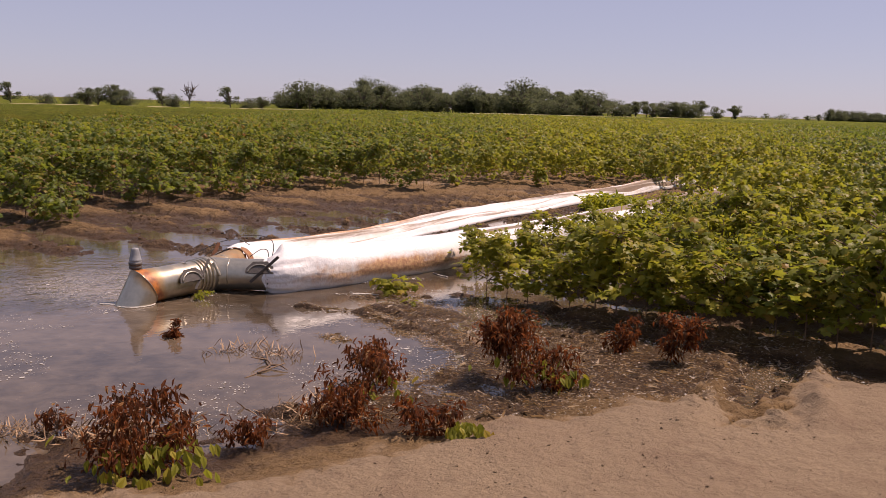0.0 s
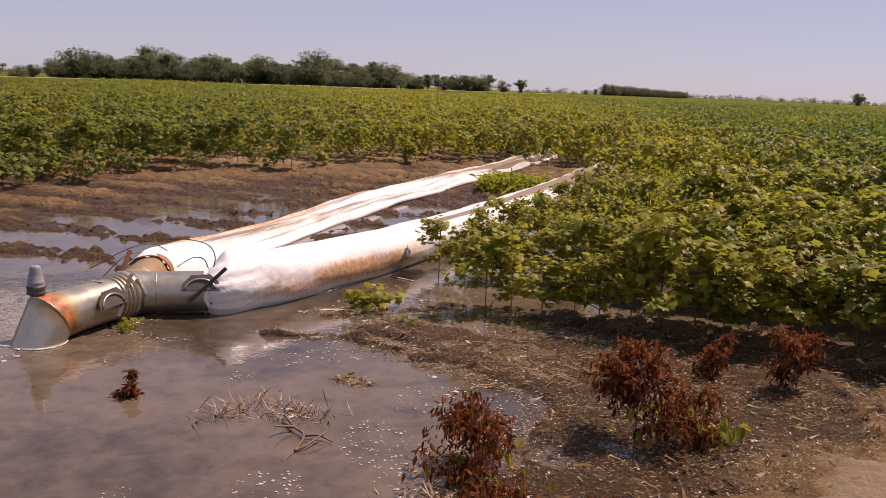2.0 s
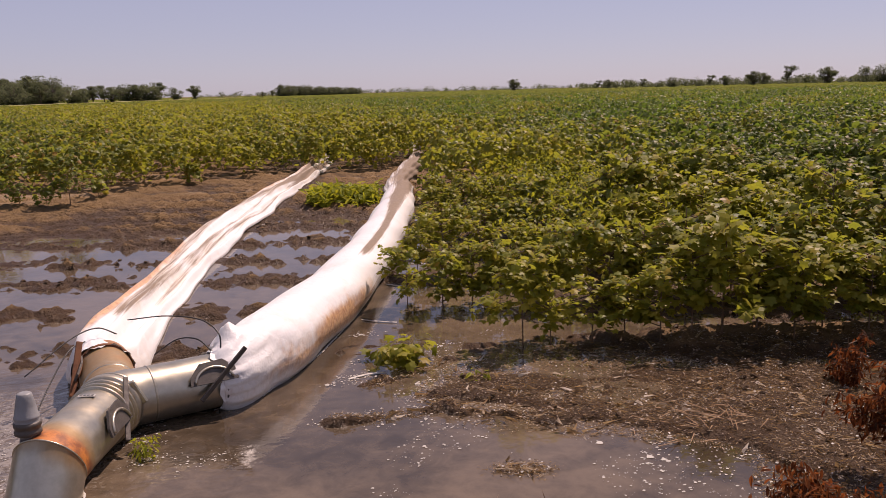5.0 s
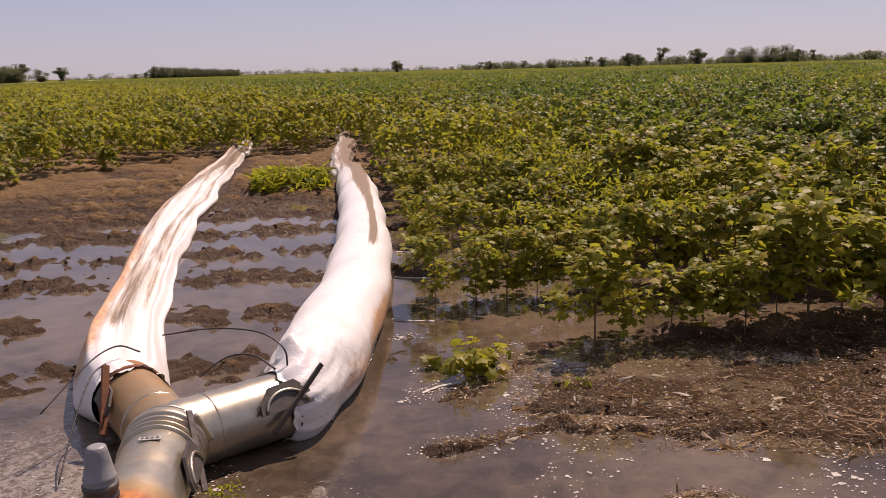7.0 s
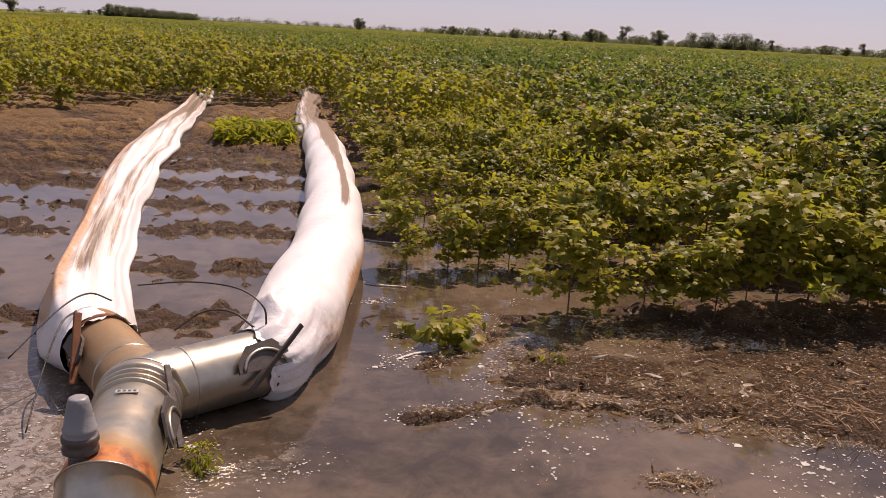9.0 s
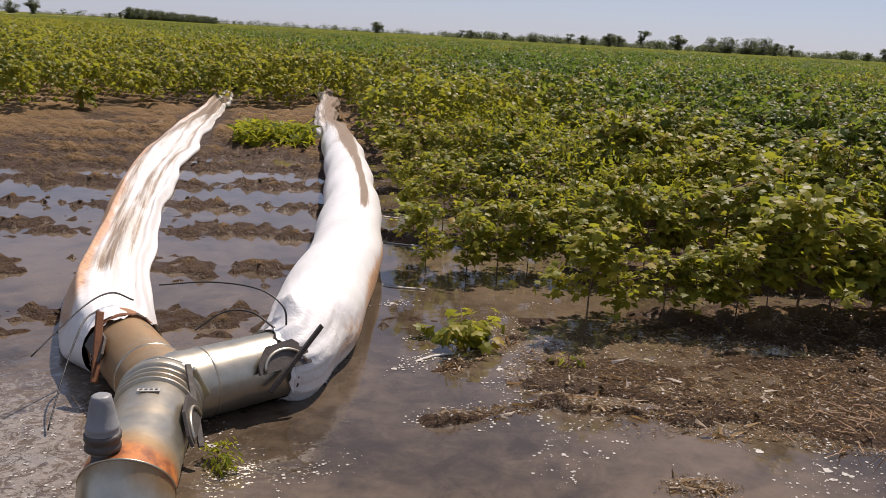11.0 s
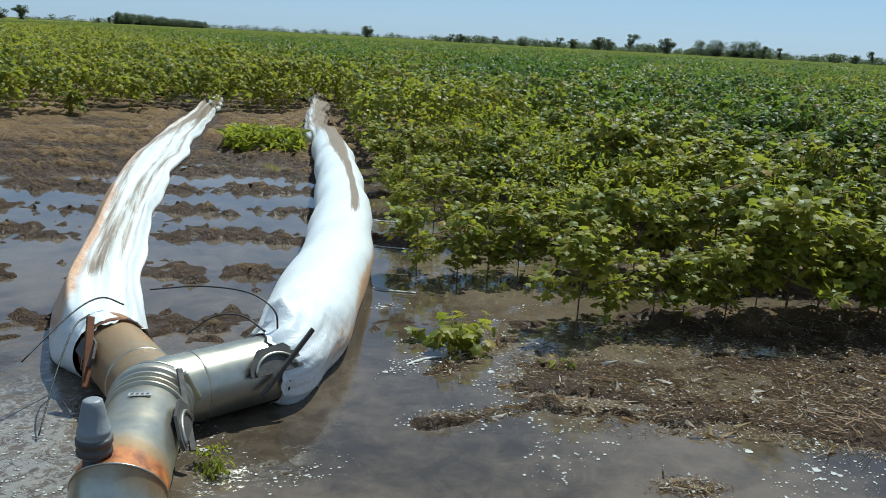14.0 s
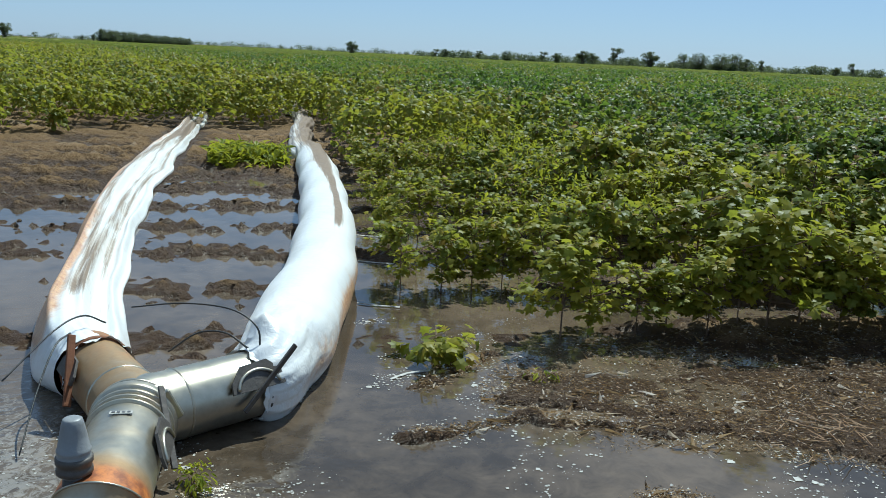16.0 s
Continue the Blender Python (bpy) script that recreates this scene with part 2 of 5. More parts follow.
def water_material():
    m = Mat("muddy_water")
    p = m.position()
    silt = m.noise(0.9, 4, 0.55, p, 0.6)
    silt = m.math("ADD", m.math("MULTIPLY", silt, 0.6), m.math("MULTIPLY", m.noise(7, 7, 0.7, p, 0.4), 0.45))
    col = m.mix(m.smooth(silt, 0.36, 0.68), (0.040, 0.029, 0.019), (0.128, 0.094, 0.063))
    # foam lace where the current runs out past the fitting
    sep = m.node("ShaderNodeSeparateXYZ")
    m.t.links.new(p, sep.inputs[0])
    gx = m.math("SUBTRACT", sep.outputs[0], -2.95)
    gy = m.math("SUBTRACT", sep.outputs[1], 8.5)
    d = m.math("SQRT", m.math("ADD", m.math("MULTIPLY", gx, gx), m.math("MULTIPLY", gy, gy)))
    near = m.math("SUBTRACT", 1.0, m.smooth(d, 0.35, 1.7))
    lace = m.noise(19, 7, 0.78, p, 1.6)
    foam = m.smooth(m.math("ADD", lace, m.math("MULTIPLY", near, 0.22)), 0.66, 0.76)
    foam = m.math("MULTIPLY", foam, m.math("MULTIPLY", near, 0.36, clamp=True))
    m.set(Base_Color=m.mix(foam, col, (0.42, 0.39, 0.35)), Roughness=m.math("ADD", 0.05, m.math("MULTIPLY", foam, 0.5)), IOR=1.333)
    m.b.inputs["Specular IOR Level"].default_value = 0.75
    h = m.math("ADD", m.noise(9, 2, 0.5, p, 0.5), m.math("MULTIPLY", m.noise(34, 2, 0.5, p), 0.25))
    h = m.math("MULTIPLY", h, m.math("ADD", 0.20, m.math("MULTIPLY", near, 1.7)))
    m.bump(h, 0.35, 0.02)
    return m.m


def steel_material():
    """Galvanised sheet, dull and scratched, with ochre staining and bright rust where it is worst."""
    m = Mat("galvanised_steel")
    fine, big = m.noise(60, 4, 0.6), m.noise(5, 5, 0.62, None, 0.6)
    spangle = m.noise(24, 3, 0.6)
    col = m.mix(spangle, (0.34, 0.31, 0.245), (0.60, 0.545, 0.43))
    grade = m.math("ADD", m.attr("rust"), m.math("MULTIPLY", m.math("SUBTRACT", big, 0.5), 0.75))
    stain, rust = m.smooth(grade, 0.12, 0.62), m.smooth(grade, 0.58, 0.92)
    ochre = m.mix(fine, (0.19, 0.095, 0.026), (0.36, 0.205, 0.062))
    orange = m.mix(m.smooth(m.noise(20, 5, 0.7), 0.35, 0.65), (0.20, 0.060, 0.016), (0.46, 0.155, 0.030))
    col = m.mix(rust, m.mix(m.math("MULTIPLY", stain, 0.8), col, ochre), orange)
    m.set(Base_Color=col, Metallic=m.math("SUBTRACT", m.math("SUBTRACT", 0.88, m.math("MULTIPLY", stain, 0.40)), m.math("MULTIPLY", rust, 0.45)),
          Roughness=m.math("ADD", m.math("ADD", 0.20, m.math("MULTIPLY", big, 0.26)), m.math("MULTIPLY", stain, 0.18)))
    m.bump(m.math("ADD", m.math("MULTIPLY", m.noise(90, 3, 0.6), 0.4), m.noise(8, 2, 0.5)), 0.12, 0.006)
    return m.m


def plastic_material():
    """White film with mud along its top and rusty scum along its sides."""
    m = Mat("white_film")
    cv = m.t.nodes.new("ShaderNodeCombineXYZ")
    for k, key in enumerate(("along", "across", "over")):
        m.t.links.new(m.math("MULTIPLY", m.attr(key), (1.1, 13.0, 13.0)[k]), cv.inputs[k])
    streaky = m.node("ShaderNodeTexNoise", Scale=1.0, Detail=7, Roughness=0.72, Distortion=0.5)
    m.t.links.new(cv.outputs[0], streaky.inputs["Vector"])
    streaky = streaky.outputs["Fac"]
    fine, mid = m.noise(30, 5, 0.65), m.noise(5, 4, 0.6, None, 0.5)
    col = m.mix(mid, (0.66, 0.65, 0.63), (0.76, 0.75, 0.73))
    scum, mud = m.attr("scum"), m.attr("mud")
    sc = m.smooth(m.math("ADD", m.math("MULTIPLY", m.noise(4.0, 6, 0.72, None, 0.4), 1.15), m.math("MULTIPLY", scum, 0.62)), 0.72, 1.22)
    tinge = m.smooth(m.math("ADD", m.noise(2.2, 5, 0.65, None, 0.6), m.math("MULTIPLY", mud, 0.25)), 0.52, 0.80)
    col = m.mix(m.math("MULTIPLY", tinge, 0.5), col, (0.52, 0.43, 0.31))
    col = m.mix(m.math("MULTIPLY", sc, 0.85), col, m.mix(m.smooth(fine, 0.3, 0.7), (0.34, 0.115, 0.028), (0.64, 0.37, 0.14)))
    streak = m.smooth(m.math("ADD", m.math("MULTIPLY", streaky, 1.7), mud), 1.12, 1.72)
    col = m.mix(m.math("MULTIPLY", streak, 0.92), col, m.mix(fine, (0.060, 0.036, 0.020), (0.22, 0.145, 0.085)))
    m.set(Base_Color=col, Roughness=m.math("ADD", 0.32, m.math("MULTIPLY", streak, 0.5)))
    m.b.inputs["Subsurface Weight"].default_value = 0.0
    m.bump(m.math("ADD", m.math("MULTIPLY", m.noise(16, 4, 0.6, None, 1.0), 0.5), m.noise(3.5, 3, 0.5, None, 1.2)), 0.36, 0.03)
    return m.m


def plain(name, c1, c2, rough, scale=20, metal=0.0, bump=0.3):
    m = Mat(name)
    n = m.noise(scale, 5, 0.65)
    m.set(Base_Color=m.mix(n, c1, c2), Roughness=rough, Metallic=metal)
    if bump:
        m.bump(m.noise(scale * 2, 4, 0.6), bump, 0.01)
    return m.m


GROUND, WATER, STEEL, FILM = ground_material(), water_material(), steel_material(), plastic_material()
STALK = plain("stalk", (0.10, 0.055, 0.035), (0.20, 0.13, 0.07), 0.8)
BARK = plain("bark", (0.06, 0.045, 0.035), (0.13, 0.10, 0.08), 0.9, 3)
IRON = plain("weathered_iron", (0.050, 0.043, 0.037), (0.13, 0.112, 0.098), 0.55, 25, 0.4)
RUSTY = plain("rusted_iron", (0.085, 0.032, 0.016), (0.24, 0.090, 0.032), 0.8, 30)
RUBBER = plain("black_tie", (0.012, 0.012, 0.012), (0.03, 0.03, 0.028), 0.5)
FOAM = plain("foam", (0.28, 0.25, 0.22), (0.44, 0.43, 0.39), 0.6, 60, 0.0, 0.0)
# Palest tone serves for pale straw and for wet glints painted on litter.
GLINTY_STRAW = leaf_material("straw", [(0.0, (0.030, 0.015, 0.009)), (0.35, (0.200, 0.110, 0.048)), (0.68, (0.44, 0.285, 0.130)), (1.0, (0.78, 0.70, 0.60))], (0.3, 0.2, 0.1), 0.6)
TAN = plain("dry_stem", (0.22, 0.13, 0.07), (0.42, 0.28, 0.16), 0.8, 30, 0.0, 0.0)
LABEL = plain("label_white", (0.30, 0.29, 0.26), (0.42, 0.40, 0.36), 0.5)
PRINT = plain("label_print", (0.05, 0.05, 0.06), (0.09, 0.09, 0.1), 0.6)
GREY = plain("grey_plastic", (0.15, 0.155, 0.16), (0.27, 0.27, 0.27), 0.45, 14)


def canopy_material():
    m = Mat("canopy_gap_shade")
    p = m.position()
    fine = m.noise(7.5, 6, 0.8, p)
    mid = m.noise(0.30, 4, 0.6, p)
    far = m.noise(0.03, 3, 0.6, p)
    # Near-black green paints the shade in the hollows between leaves.
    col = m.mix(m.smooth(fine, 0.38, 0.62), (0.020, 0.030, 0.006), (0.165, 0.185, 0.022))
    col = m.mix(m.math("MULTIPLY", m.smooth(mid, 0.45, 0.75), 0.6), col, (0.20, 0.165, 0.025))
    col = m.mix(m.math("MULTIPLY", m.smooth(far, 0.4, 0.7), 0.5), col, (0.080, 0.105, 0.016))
    m.set(Base_Color=col, Roughness=1.0)
    m.b.inputs["Specular IOR Level"].default_value = 0.05
    m.bump(fine, 1.0, 0.3)
    return m.m


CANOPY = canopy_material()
GRASS = plain("dry_grass", (0.20, 0.18, 0.07), (0.34, 0.29, 0.13), 0.9, 0.4, 0.0, 0.0)


# ---- ground and water ----
def sand_edge(x):
    return np.interp(x, [-6, -3, -2, -1.25, -0.5, 0.5, 1.1, 1.6, 2.2, 4], [2.2, 3.3, 3.95, 4.34, 4.78, 5.2, 5.3, 5.75, 5.6, 4.3]) + np.where(x > 4, (4 - x) * 0.75, 0)


def pool_south(x):
    return np.interp(x, [-8, -4, -2.4, -1.4, -0.88, -0.4, 0.2], [4.0, 4.7, 5.24, 5.35, 5.55, 5.8, 6.2])


def pool_east(y):
    return np.interp(y, [4.5, 5.5, 5.9, 6.4, 6.9, 7.5, 7.8, 8.05, 8.5, 9.2], [-0.9, -0.75, -0.4, -0.12, -0.35, -0.6, -0.85, -0.3, 0.1, 0.5])


def ground_height(x, y):
    s, v = sv(x, y)
    near = 1 - step(30, 60, np.hypot(x, y - 8))
    n1, n2, n3 = fbm(x * 1.1, y * 1.1, 3), fbm(x * 3.1, y * 3.1, 9), fbm(x * 11, y * 11, 21)
    bed = np.cos(2 * np.pi * (s - ROW0) / ROW)
    clod = np.clip(vnoise(x * 9, y * 9, 71) + 0.6 * vnoise(x * 19, y * 19, 72) - 0.75, 0, 1)
    wild = step(-9.6, -8.6, v) * step(-5.4, -6.0, v)
    h = -0.017 + (0.024 - 0.014 * step(10.2, 11.5, s)) * bed * (0.6 + 1.3 * vnoise(x * 0.9, y * 0.9, 61)) + 0.065 * n1 + 0.085 * n2 + 0.085 * n3
    h += np.where(h > -0.01, 0.070 * clod * (0.35 + 0.65 * wild), 0)
    h += 0.030 * step(10.2, 11.3, s) + 0.040 * step(12.4, 14.5, s)
    h += wild * (0.10 * fbm(x * 16, y * 16, 33) * step(-0.02, 0.02, h) - 0.020 * step(9.3, 8.4, s))
    h += 0.045 * step(-9.4, -10.6, v)
    h += 0.045 * step(-4.6, -3.8, v) - 0.022 * step(-6.0, -5.7, v) * step(-4.4, -4.8, v) * step(8.4, 7.9, s)
    # pressed flat under the slack tube
    under = step(0.36, 0.22, np.abs(v - np.interp(s, [6, 8, 10.2, 13, 20.5], [-7.05, -7.385, -7.635, -7.78, -7.95]))) * step(5.8, 6.2, s) * step(21, 20, s)
    h = h * (1 - under) + under * np.minimum(h, 0.012)
    # open pool round the fitting
    inside = np.minimum(np.minimum(pool_east(y) - x, y - pool_south(x)), np.minimum(6.25 - s, v + 8.9)) + 0.30 * n1 + 0.22 * n2
    m = step(-0.10, 0.10, inside)
    h = h * (1 - m) + m * (-0.055 + 0.02 * n2)
    # litter-covered flat beside the pool
    flat = step(5.2, 5.5, y) * step(pool_east(y) - 0.05, pool_east(y) + 0.1, x) * step(6.35, 6.0, s)
    h = h * (1 - flat) + flat * (0.022 + 0.05 * n1 + 0.055 * n2 + 0.02 * n3)
    # low bars of washed-up soil in the shallows
    for (px, py), (qx, qy), wide in (((-1.34, 7.79), (-0.80, 7.60), 0.045), ((-0.80, 7.58), (-0.50, 7.16), 0.06), ((-0.95, 8.12), (-0.35, 8.2), 0.05)):
        t = np.clip(((x - px) * (qx - px) + (y - py) * (qy - py)) / ((qx - px) ** 2 + (qy - py) ** 2), 0, 1)
        gap = np.hypot(x - px - t * (qx - px), y - py - t * (qy - py))
        h = np.maximum(h, 0.017 * np.exp(-(gap / wide) ** 2) + 0.13 * n3 + 0.06 * n2 - 0.010 - 0.2 * step(wide, wide * 3, gap))
    # bank of dry sand
    d = sand_edge(x) + 0.30 * n1 + 0.25 * n2 + 0.22 * n3 - y
    bank = step(-0.9, 0.0, d) * 0.055 + step(-0.30, 0.26, d) * 0.095 + 0.03 * n1 + 0.022 * n2 + 0.014 * n3 + 0.02 * clod * step(0.35, -0.3, d)
    b = step(-0.9, -0.35, d)
    h = h * (1 - b) + b * bank
    # wheel rut through the bank
    rut = np.abs((x - 1.3) - (y - 5.3) * 0.45 + 0.06 * n1)
    r = step(4.75, 5.1, y) * step(6.6, 6.2, y)
    h += r * (0.035 * np.exp(-((rut - 0.30) / 0.08) ** 2) - 0.100 * np.exp(-(rut / 0.19) ** 4) * (1 + 0.12 * np.sin(y * 44 + x * 10))) * (1 + 3.5 * n3 + 2 * n2)
    return h * near + (1 - near) * 0.06


def axis(lo, hi, stepsize, far):
    core = np.arange(lo, hi + 1e-6, stepsize)
    grow = np.cumsum(stepsize * 1.22 ** np.arange(1, 50))
    grow = np.append(grow[grow < far], far)
    return np.concatenate([lo - grow[::-1], core, hi + grow])


gx, gy = axis(-5.5, 4.5, 0.033, 2600), axis(3.4, 16.5, 0.033, 2600)
X, Y = np.meshgrid(gx, gy, indexing="ij")
Z = ground_height(X, Y)
ground = part_np("ground", np.stack([X, Y, Z], -1).reshape(-1, 3), grid_faces(len(gx), len(gy))[:, ::-1], GROUND, smooth=True)
tagged(ground, "brown muddy field soil with a dry sandy bank", "ground", kind="structure")

wx, wy = np.linspace(-14, 14, 3), np.linspace(2, 24, 3)
WX, WY = np.meshgrid(wx, wy, indexing="ij")
water = part_np("water", np.stack([WX, WY, 0 * WX], -1).reshape(-1, 3), grid_faces(3, 3)[:, ::-1], WATER)
tagged(water, "shallow turbid brown irrigation water with foam flecks", "water", kind="structure")


def height_at(x, y):
    return float(ground_height(np.array([x], float), np.array([y], float))[0])


# ---- leaves ----
half = [(0.50, 0.00), (0.36, 0.30), (0.46, 0.66), (0.18, 0.66)]
outline = [(0, 0)] + half + [(0, 1.0)] + [(-x_, y_) for x_, y_ in half[::-1]]
LOBED_V = np.array([(0, 0.36)] + outline, float)
LOBED_V = np.column_stack([LOBED_V, -0.22 * np.abs(LOBED_V[:, 0]) - 0.28 * (LOBED_V[:, 1] - 0.3) ** 2])
LOBED_F = np.array([(0, 1 + i, 1 + (i + 1) % 10) for i in range(10)])
KITE_V = np.array([(0, 0, 0), (0.42, 0.42, -0.10), (0, 1, -0.14), (-0.42, 0.42, -0.10)], float)
KITE_F = np.array([(0, 1, 2), (0, 2, 3)])
ROUND_V = np.array([(0, 0.4, 0.06), (0, -0.02, 0), (0.46, 0.12, -0.08), (0.44, 0.60, -0.10), (0, 1.0, -0.12), (-0.44, 0.60, -0.10), (-0.46, 0.12, -0.08)], float)
ROUND_F = np.array([(0, 1 + i, 1 + (i + 1) % 6) for i in range(6)])
BLADE_V = np.array([(-0.05, 0, 0), (0.05, 0, 0), (0.03, 0.6, 0.03), (0, 1, -0.05)], float)
BLADE_F = np.array([(0, 1, 2), (0, 2, 3)])
LANCE_V = np.array([(0, 0, 0), (0.2, 0.35, -0.05), (0.12, 0.75, -0.12), (0, 1, -0.3), (-0.12, 0.75, -0.12), (-0.2, 0.35, -0.05)], float)
LANCE_F = np.array([(0, 1, 2), (0, 2, 3), (0, 3, 4), (0, 4, 5)])


def leaves(tv, tf, at, heading, pitch, roll, size):
    """Places copies of a leaf template: heading round z, pitch down from level, roll about its rib."""
    n = len(at)
    ch, sh, cp, sp, cr, sr = np.cos(heading), np.sin(heading), np.cos(pitch), np.sin(pitch), np.cos(roll), np.sin(roll)
    rib = np.stack([sh * cp, ch * cp, -sp], -1)
    flat = np.stack([ch, -sh, 0 * ch], -1)
    nor = np.cross(flat, rib)
    wide = flat * cr[:, None] + nor * sr[:, None]
    nor = -flat * sr[:, None] + nor * cr[:, None]
    V = at[:, None] + size[:, None, None] * (tv[None, :, 0, None] * wide[:, None] + tv[None, :, 1, None] * rib[:, None] + tv[None, :, 2, None] * nor[:, None])
    F = tf[None] + (np.arange(n) * len(tv))[:, None, None]
    return V.reshape(-1, 3), F.reshape(-1, tf.shape[1])


def stems(rng, lines, r, sides=4):
    """Thin tapered twigs as one set of arrays. lines: pairs of points."""
    V, F = [], []
    for p, q in lines:
        p, q = np.array(p, float), np.array(q, float)
        d = q - p
        d /= np.linalg.norm(d) + 1e-9
        a_ = np.cross(d, (0.3, 0.2, 0.93))
        a_ /= np.linalg.norm(a_) + 1e-9
        b_ = np.cross(d, a_)
        base = len(V)
        for c, rad in ((p, r), (q, r * 0.5)):
            for k in range(sides):
                t = 2 * math.pi * k / sides
                V.append(c + rad * (math.cos(t) * a_ + math.sin(t) * b_))
        for k in range(sides):
            F.append((base + k, base + (k + 1) % sides, base + sides + (k + 1) % sides, base + sides + k))
    return np.array(V), np.array(F)


def plant(name, rng, tall, wide, count, leaf, tv, tf, mat, bare=0.25, droop=0.5, spread=0.35):
    """One bushy plant: branching stalk and a foliage mesh."""
    root = new(name)
    lines = [((0, 0, -0.08), (0.01, 0.01, tall * 0.9))]
    tips = []
    for i in range(int(9 + tall * 8)):
        z0 = tall * rng.uniform(bare * 0.6, 0.85)
        a_ = rng.uniform(0, 2 * np.pi)
        reach = wide * rng.uniform(0.45, 1.0) * (1 - 0.55 * (z0 / tall) ** 2)
        tip = (math.cos(a_) * reach, math.sin(a_) * reach, min(z0 + reach * rng.uniform(0.2, 0.7), tall))
        lines.append(((0, 0, z0), tip))
        tips.append((z0, tip))
    V, F = stems(rng, lines, 0.007 * min(1, 0.25 + tall))
    part_np("stalk", V, F, STALK, root)
    pick = rng.integers(0, len(tips), count)
    t = rng.uniform(0.3, 1.08, count)[:, None]
    lo = np.array([(0, 0, z0) for z0, _ in tips])[pick]
    hi = np.array([p for _, p in tips])[pick]
    at = lo * (1 - t) + hi * t + rng.normal(0, wide * 0.13, (count, 3))
    at[:, 2] = np.clip(at[:, 2], tall * bare, tall * 1.02)
    out = np.arctan2(at[:, 0], at[:, 1]) + rng.normal(0, 0.8, count)
    V, F = leaves(tv, tf, at, out, rng.normal(droop, spread, count), rng.normal(0, 0.4, count), leaf * rng.uniform(0.6, 1.25, count))
    part_np("foliage", V, F, mat, root)
    return root


def place(ob, x, y, turn, size, sink=0.0, tall=1.0):
    return copy_thing(ob, pose(x, y, max(height_at(x, y), -0.05) - sink, 0, 0, turn) @ Matrix.Diagonal((size, size, size * tall, 1)))


def drop_proto(ob):
    for o in (*ob.children_recursive, ob):
        bpy.data.objects.remove(o)


# ---- irrigation tubes ----
def tube_mesh(name, table, section, sides, n, mat, attrs):
    """Film tube: table rows are s, v, half width, top height; section(u, t, w, h, along) gives side offset and height."""
    c = spline(table, n)
    px, py = xy(c[:, 0], c[:, 1])
    d = np.gradient(np.stack([px, py], -1), axis=0)
    d /= np.linalg.norm(d, axis=1)[:, None]
    side = np.stack([d[:, 1], -d[:, 0]], -1)
    dist = np.concatenate([[0], np.cumsum(np.hypot(np.diff(px), np.diff(py)))])
    t = np.linspace(0, 2 * np.pi, sides, endpoint=False)
    off, hz = section(t[None, :], dist[:, None], c[:, 2:3], c[:, 3:4], c[:, 0:1])
    V = np.stack([px[:, None] + side[:, 0:1] * off, py[:, None] + side[:, 1:2] * off, hz], -1)
    me = mesh_np(name, V.reshape(-1, 3), grid_faces(len(c), sides, True), mat, True)
    S, T, D = np.broadcast_arrays(c[:, 0:1], t[None, :], dist[:, None])
    attrs = {**attrs, "along": lambda s, t, d: d, "across": lambda s, t, d: np.cos(t), "over": lambda s, t, d: np.sin(t)}
    for key, fn in attrs.items():
        at = me.attributes.new(key, "FLOAT", "POINT")
        at.data.foreach_set("value", fn(S, T, D).astype(np.float32).ravel())
    return me


def section_full(t, dist, w, h, s):
    """Water-filled: a flattened round with creases at the tied mouth."""
    mouth = np.exp(-dist / 0.16)
    crease = mouth * step(0.0, 0.06, dist) * (0.010 * (1 + np.sin(t * 17 + 2 * np.sin(t * 3))) + 0.005 * (1 + np.sin(t * 7 + 6 * dist))) + 0.003 * np.sin(t * 5 + dist * 7)
    crease = crease + step(0.03, 0.10, dist) * np.exp(-dist / 0.30) * (0.012 * np.abs(np.sin(t * 4.5 + 5 * dist)) + 0.010 * np.abs(np.sin(t * 9 - 11 * dist + 1)) - 0.010)
    slack = step(12.6, 14.2, s)
    wob = slack * (0.035 * np.sin(dist * 3.1 + t * 2) + 0.022 * np.abs(np.sin(t * 6 + 1.5 * dist)) + 0.012 * np.sin(dist * 9 + t * 5)) + 0.010 * np.sin(dist * 4.3) * np.cos(t)
    r = 1 + (crease + wob) / 0.2
    off = w * r * np.sign(np.cos(t)) * np.abs(np.cos(t)) ** 0.9
    base = -0.06 + 0.062 * np.exp(-dist / 0.12)
    mid = (h + base) / 2
    z = mid + (h - base) / 2 * r * np.sin(t)
    # the gathered fold that stands up behind the tie
    z = z + 0.050 * np.exp(-((dist - 0.15 - 0.05 * (t - 1.9)) / 0.055) ** 2) * np.exp(-((t - 1.75) / 0.42) ** 2)
    return off, z


